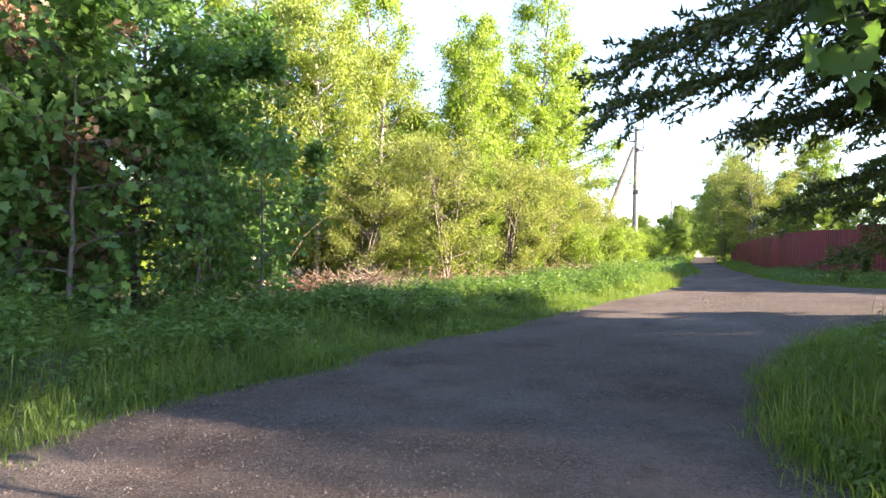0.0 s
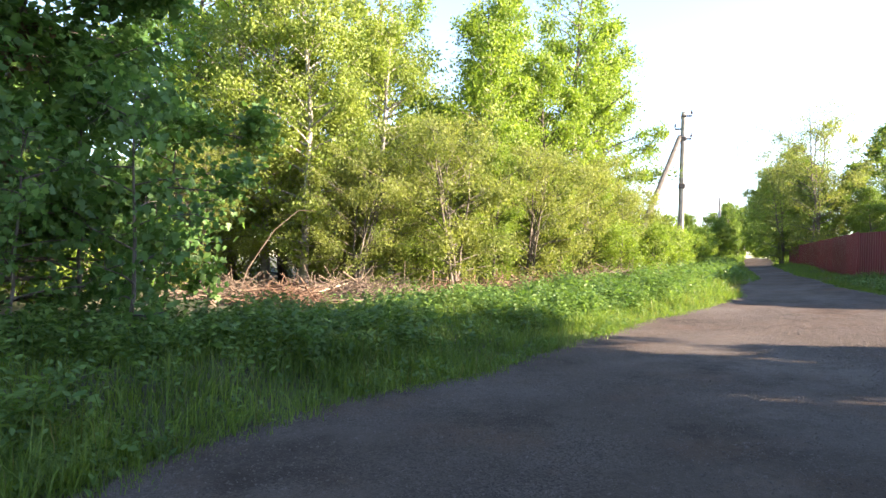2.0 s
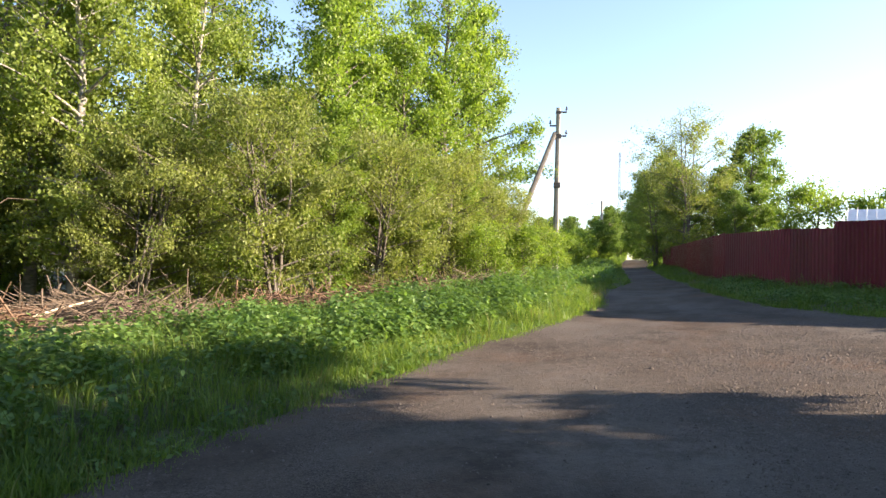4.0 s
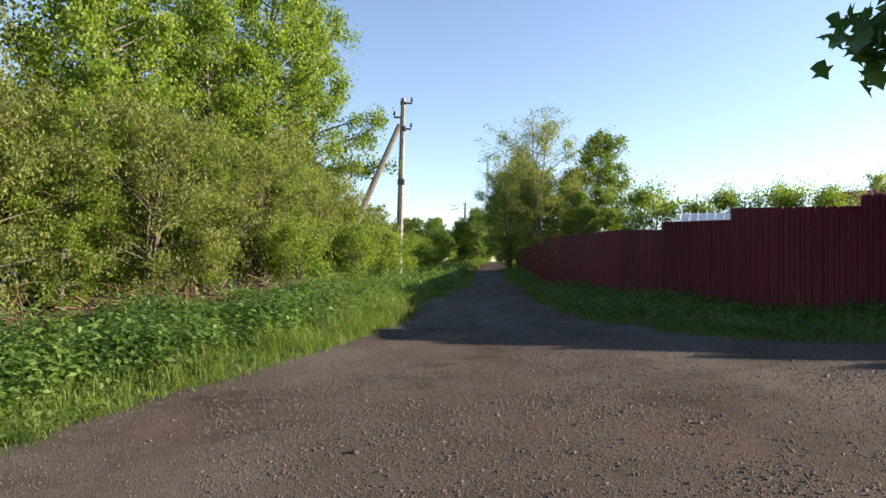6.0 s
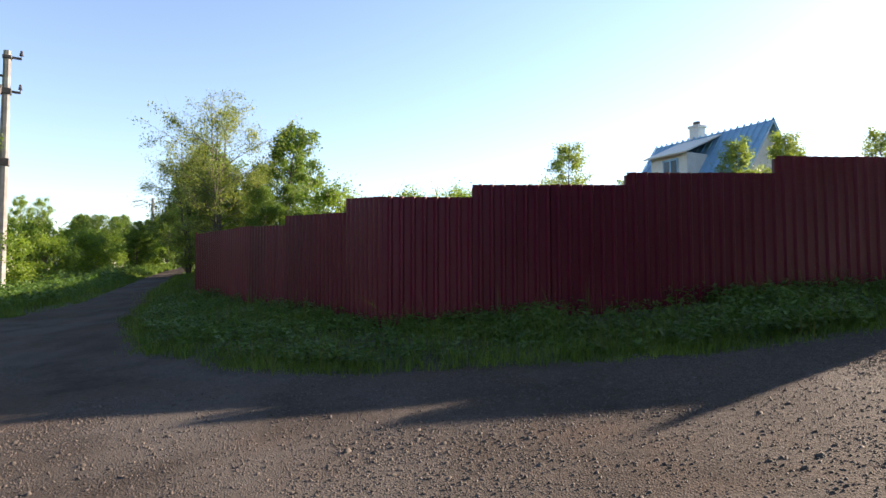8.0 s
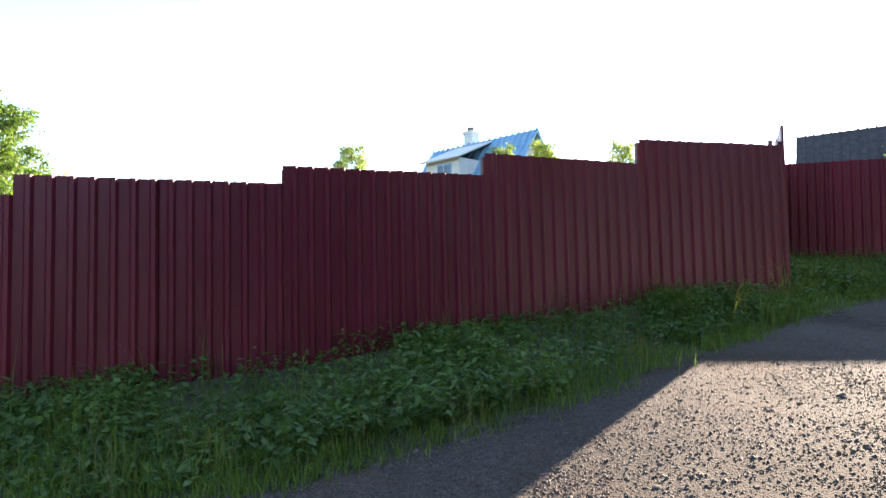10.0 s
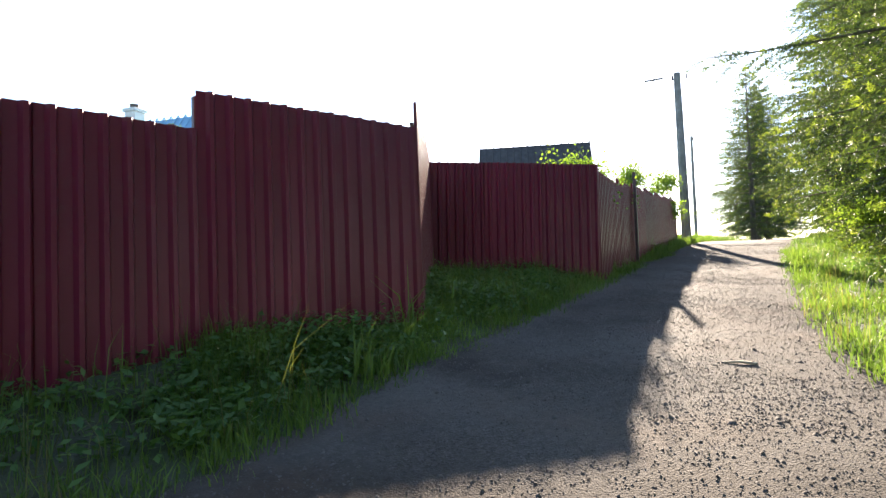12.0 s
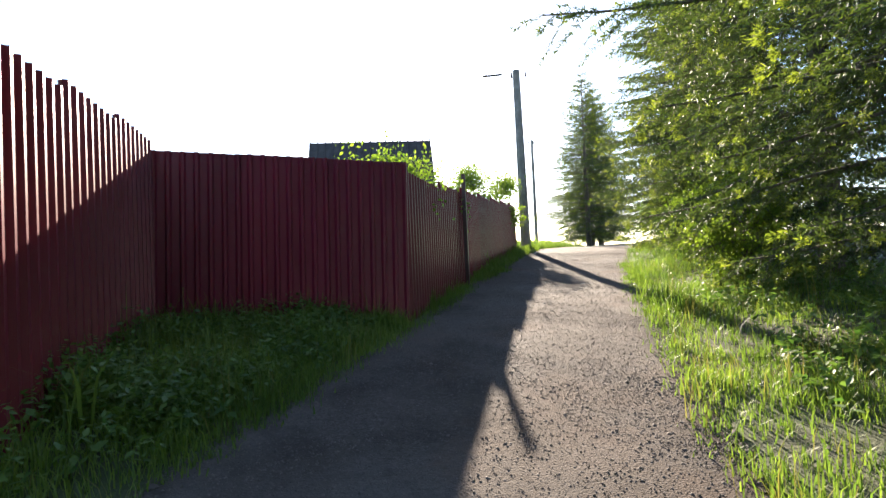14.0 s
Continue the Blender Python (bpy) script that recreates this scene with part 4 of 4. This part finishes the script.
def blades_mesh(name, rng, roots, per, height, width, material, spread=0.07, lean=0.4):
    """Tufts of curved blades; each blade narrows over two joints."""
    n = len(roots) * per
    tall = np.repeat(height * np.clip(rng.normal(1, 0.25, len(roots)), 0.4, 1.6), per) * rng.uniform(0.55, 1.15, n)
    tall *= np.repeat(np.clip(1 + 0.4 * smooth_noise(roots[:, 0], roots[:, 1], 0.9, 78) + 0.45 * smooth_noise(roots[:, 0], roots[:, 1], 3.4, 80), 0.35, 1.6), per)
    at = np.repeat(roots, per, 0)
    at[:, :2] += rng.normal(0, spread, (n, 2))
    at[:, 2] -= 0.015
    a = rng.uniform(0, 6.283, n)
    out = np.stack([np.cos(a), np.sin(a), np.zeros(n)], -1)
    side = np.stack([-np.sin(a), np.cos(a), np.zeros(n)], -1) * (width * rng.uniform(0.6, 1.3, n))[:, None] / 2
    bend = (np.abs(rng.normal(lean, 0.25, n)) * tall)[:, None]
    up = np.array([0, 0, 1.0])[None] * tall[:, None]
    mid, tip = at + up * 0.55 + out * bend * 0.3, at + up * rng.uniform(0.75, 1.0, n)[:, None] + out * bend
    verts = np.stack([at - side, at + side, mid - side * 0.8, mid + side * 0.8, tip], 1).reshape(-1, 3)
    f = np.array([[0, 1, 3], [0, 3, 2], [2, 3, 4]])
    return mesh_arrays(name, verts, (np.arange(n)[:, None, None] * 5 + f[None]).reshape(-1, 3), material)


def weeds_mesh(name, rng, roots, tall, leaves, size, material):
    n = len(roots) * leaves
    k = np.tile(np.linspace(0.25, 1, leaves), len(roots))
    mound = np.clip(1 + 0.8 * smooth_noise(roots[:, 0], roots[:, 1], 2.1, 79), 0.35, 1.7)
    h = np.repeat(tall * mound * rng.uniform(0.5, 1.25, len(roots)), leaves)
    at = np.repeat(roots, leaves, 0)
    at[:, 2] += h * k
    at[:, :2] += rng.normal(0, 0.05, (n, 2))
    return leaves_mesh(name, rng, at, size, material, 0.5, 0.15, 0.7)


def grassland(name, seed, tufts, area, lo, hi, height, label, material, per=9, width=0.009, power=1.0, lean=0.4, west=False):
    rng = np.random.default_rng(seed)
    roots = verge_places(rng, tufts, *area, lo, hi, power, west)
    return tagged(new(name, blades_mesh(name, rng, roots, per, height, width, material, lean=lean)), label, "grass", kind="stuff")


LEFT, BANK, CORNER, SOUTH = (-6.5, 9, 1, 27), (10.5, 24.9, 5.5, 24), (1.0, 6.5, -1, 8), (17, 31, -3, 6.5)
grassland("grass", 41, 11000, LEFT, -0.05, 3.4, 0.21, "fresh green grass along the gravel edge", M_GRASS, lean=0.55)
grassland("short_grass", 42, 7000, LEFT, -0.2, 0.9, 0.1, "short trodden grass at the gravel edge", M_GRASS, 8, 0.007, 0.6)
grassland("meadow_grass", 43, 7000, (-2, 22, 9, 58), 0.3, 5, 0.3, "long sunlit grass before the bushes", M_GRASS, 8, 0.012, west=True)
grassland("bank_grass", 44, 7500, BANK, -0.1, 2.6, 0.11, "dense grass on the bank below the fence", M_GRASS)
grassland("corner_grass", 45, 4200, CORNER, 0.3, 2.6, 0.17, "long lush grass at the corner of the verge", M_GRASS, 12, 0.008, lean=0.6)
grassland("tall_stalks", 58, 700, BANK, 0.3, 2.6, 0.4, "thin upright grass stalks on the bank", M_GRASS, 3, 0.007, 0.2, 0.12)
grassland("fence_grass", 59, 2200, (19.3, 24.9, 5.5, 11), 0.1, 2.8, 0.2, "soft grass along the foot of the metal fence", M_GRASS, 9, 0.008, 0.3, 0.5)
grassland("verge_stalks", 60, 700, LEFT, 0.2, 2.6, 0.46, "thin upright grass stalks among the weeds", M_GRASS, 4, 0.008, 0.3, 0.25)
grassland("south_grass", 46, 6500, SOUTH, -0.15, 3.6, 0.14, "sunlit grass between the gravel and the spruces", M_GRASS)
grassland("lane_grass", 47, 3000, (11, 27, 15, 50), 0, 2.6, 0.16, "grass beside the far lane", M_GRASS, 8, 0.014)
grassland("crest_grass", 49, 4200, (24, 47, -13, 8), 0, 3.2, 0.26, "grass beside the side lane up to the crest", M_GRASS, 8, 0.014)
grassland("far_grass", 61, 2600, (17, 38, 50, 88), 0, 4.5, 0.45, "tall grass along the far end of the lane", M_GRASS, 8, 0.03)
grassland("dry_grass", 48, 1500, (-4, 30, -1, 25), -0.1, 3.0, 0.34, "thin yellowish dry grass stalks on the verges", M_GRASSDRY, 5, 0.006)


def weedland(name, seed, plants, area, lo, hi, tall, leaves, size, label, west=False):
    rng = np.random.default_rng(seed)
    roots = verge_places(rng, plants, *area, lo, hi, 0.15, west, 0.2)
    return tagged(new(name, weeds_mesh(name, rng, roots, tall, leaves, size, M_WEED)), label, "weeds", kind="stuff")


weedland("nettles", 51, 5200, (-8, 7, 2, 24), 0.7, 4.5, 0.42, 17, 0.09, "dark green broad-leaved weeds behind the grass")
weedland("edge_weeds", 56, 2600, (-6, 8, 1, 22), 0.0, 1.5, 0.13, 9, 0.075, "low plantain and clover at the gravel edge")
weedland("bank_weeds", 52, 4600, BANK, 0.2, 2.7, 0.19, 11, 0.075, "low leafy weeds on the bank below the fence")
weedland("lane_weeds", 55, 800, (19.3, 24.9, 5.5, 11), 0.45, 2.6, 0.26, 12, 0.065, "leafy weeds along the foot of the metal fence")
weedland("meadow_weeds", 53, 2400, (2, 24, 14, 56), 0.6, 4.6, 0.5, 13, 0.12, "leafy weeds in the sun before the bushes", west=True)
weedland("south_weeds", 54, 700, SOUTH, 0.6, 4, 0.25, 12, 0.09, "leafy weeds beside the gravel in sun")


def stones_mesh(name, rng, at, size, material):
    """Small crushed stones, each an uneven pointed lump."""
    n = len(at)
    base = np.array([[1, 0.2, -0.5], [-0.9, -0.1, -0.5], [0.1, 1, -0.5], [-0.2, -1, -0.5], [0.45, 0.1, 0.95], [-0.4, 0, 0.85]], dtype=float)
    f = np.array([[0, 2, 4], [4, 2, 5], [2, 1, 5], [1, 3, 5], [5, 3, 4], [3, 0, 4]])
    scale = size * rng.lognormal(0, 0.45, n)
    a = rng.uniform(0, 6.283, n)
    shape = base[None] * rng.uniform(0.6, 1.3, (n, 6, 1)) * np.stack([np.ones(n), rng.uniform(0.6, 1, n), rng.uniform(0.3, 0.6, n)], -1)[:, None]
    c, s = np.cos(a)[:, None], np.sin(a)[:, None]
    pts = np.stack([shape[..., 0] * c - shape[..., 1] * s, shape[..., 0] * s + shape[..., 1] * c, shape[..., 2]], -1) * scale[:, None, None] + at[:, None]
    return mesh_arrays(name, pts.reshape(-1, 3), (np.arange(n)[:, None, None] * 6 + f[None]).reshape(-1, 3), material)


def stone_spread(name, seed, count, area, size, label):
    rng = np.random.default_rng(seed)
    x, y = rng.uniform(area[0], area[1], count * 3), rng.uniform(area[2], area[3], count * 3)
    d = road_distance(x, y)
    keep = (d < 0.08) & (rng.random(count * 3) < 0.45 + 0.55 * (smooth_noise(x, y, 1.7, 61) > 0.05))
    x, y, d = x[keep][:count], y[keep][:count], d[keep][:count]
    at = np.stack([x, y, ground_height(x, y, np.minimum(d, 0)) + 0.022], -1)
    return tagged(new(name, stones_mesh(name, rng, at, size, M_STONE)), label, "gravel", kind="stuff")


stone_spread("gravel", 71, 30000, (-3, 8, 1, 16), 0.0065, "loose crushed stone on the packed road")
stone_spread("coarse_gravel", 72, 70000, (5, 16, 7.5, 15), 0.0074, "coarse loose gravel across the junction")
stone_spread("lane_gravel", 73, 70000, (14, 25, 3, 11), 0.0056, "coarse loose gravel on the side lane")
stone_spread("crest_gravel", 76, 32000, (25, 36, -4, 7), 0.0075, "coarse loose gravel on the rise of the side lane")
stone_spread("roadside_gravel", 75, 30000, (-3, 5, 1, 9), 0.0055, "loose fine gravel along the road edge")
stone_spread("larger_stones", 74, 700, (-3, 27, 1, 16), 0.0115, "scattered larger stones on the gravel")


# ---------------------------------------------------------------- brushwood and loose things
def brush_pile(name, seed, x, y, radius, height, sticks, material, label, length=1.3, thick=0.0085):
    rng = np.random.default_rng(seed)
    thing = new(name)
    thing.matrix_basis = pose(x, y, foot(x, y))
    tagged(thing, label, "brushwood", "cut brushwood piles")
    tubes = []
    for k in range(sticks):
        a, r = rng.uniform(0, 6.283), radius * math.sqrt(rng.random())
        z = height * max(0.05, 1 - (r / radius) ** 1.5) * rng.random() + 0.05
        c = np.array([r * math.cos(a), r * math.sin(a) * 0.6, z])
        d = rng.normal(0, 1, 3) * (1, 0.8, 0.28)
        d *= length * rng.uniform(0.3, 0.7) / np.linalg.norm(d)
        bow = rng.normal(0, 0.05, 3)
        t0 = thick * rng.lognormal(0, 0.4)
        p = np.stack([c - d, c + bow, c + d])
        p[:, 2] = np.maximum(p[:, 2], 0.0)
        tubes.append(tube(p, [t0, t0 * 0.8, t0 * 0.35], 5))
    child("brushwood", tubes_mesh("brushwood", tubes, material), thing)
    return thing


brush_pile("brush_pile", 81, -3.4, 15.8, 1.1, 0.45, 380, M_BROWNBRUSH, "dark heap of cut brown twigs in the weeds", 1.0)
brush_pile("brush_pile", 82, -2.0, 17.3, 1.9, 0.5, 640, M_DEADWOOD, "heap of dry cut branches in front of the bushes", 1.5)
brush_pile("brush_pile", 83, 1.3, 18.9, 2.0, 0.42, 640, M_BROWNBRUSH, "heap of reddish dry brushwood in front of the bushes", 1.1)
brush_pile("brush_pile", 84, 3.9, 21.6, 2.0, 0.5, 640, M_BROWNBRUSH, "heap of reddish dry brushwood in front of the bushes", 1.1)
brush_pile("brush_pile", 85, 6.3, 24.5, 1.9, 0.45, 520, M_DEADWOOD, "heap of dry cut branches in front of the bushes", 1.4)
brush_pile("brush_pile", 86, -5.4, 17.4, 1.4, 0.4, 160, M_DEADWOOD, "low heap of dry sticks under the trees", 1.4)


def bent_branch(name, points, radius, material, label):
    thing = new(name)
    x, y = points[0][:2]
    base = foot(x, y)
    thing.matrix_basis = pose(x, y, base)
    tagged(thing, label, "branch")
    pts = [(a - x, b - y, c) for a, b, c in points]
    child("wood", tubes_mesh("wood", [tube(pts, np.linspace(radius, radius * 0.4, len(pts)), 6)], material), thing)
    return thing


bent_branch("fallen_branch", [(-2.9, 16.4, 0.2), (-2.6, 16.8, 0.35), (-2.2, 17.3, 0.5)], 0.035, M_PALEWOOD, "pale peeled branch lying on the brushwood")
bent_branch("bent_sapling", [(-4.4, 15.6, -0.1), (-4.2, 15.8, 0.8), (-3.7, 16.0, 1.7), (-3.2, 16.2, 2.2), (-2.8, 16.3, 2.2)], 0.014, M_DEADWOOD,
            "thin dry sapling bent over in an arch")
bent_branch("tree_stump", [(-4.6, 14.9, -0.2), (-4.6, 14.92, 0.3), (-4.58, 14.95, 0.62)], 0.13, M_DEADWOOD, "short weathered tree stump among the weeds")
bent_branch("stick", [(19.2, 6.26, 0.03), (19.27, 6.36, 0.04), (19.32, 6.47, 0.03)], 0.014, M_PALEWOOD, "short pale stick lying on the gravel")


def tall_tuft(x, y, height, count, seed):
    rng = np.random.default_rng(seed)
    root = np.array([[0.0, 0.0, 0.0]])
    me = blades_mesh("blade_tuft", rng, root, count, height, 0.016, M_GRASS, 0.06, 0.45)
    thing = new("grass_tuft")
    thing.matrix_basis = pose(x, y, foot(x, y))
    tagged(thing, "tall bright grass tuft before the metal fence", "grass", "tall grass tufts")
    child("blade_tuft", me, thing)


tall_tuft(19.1, 9.12, 0.5, 22, 91)
tall_tuft(19.35, 9.02, 0.55, 22, 92)
tall_tuft(20.2, 8.86, 0.6, 16, 93)
tall_tuft(21.5, 8.5, 0.6, 6, 94)
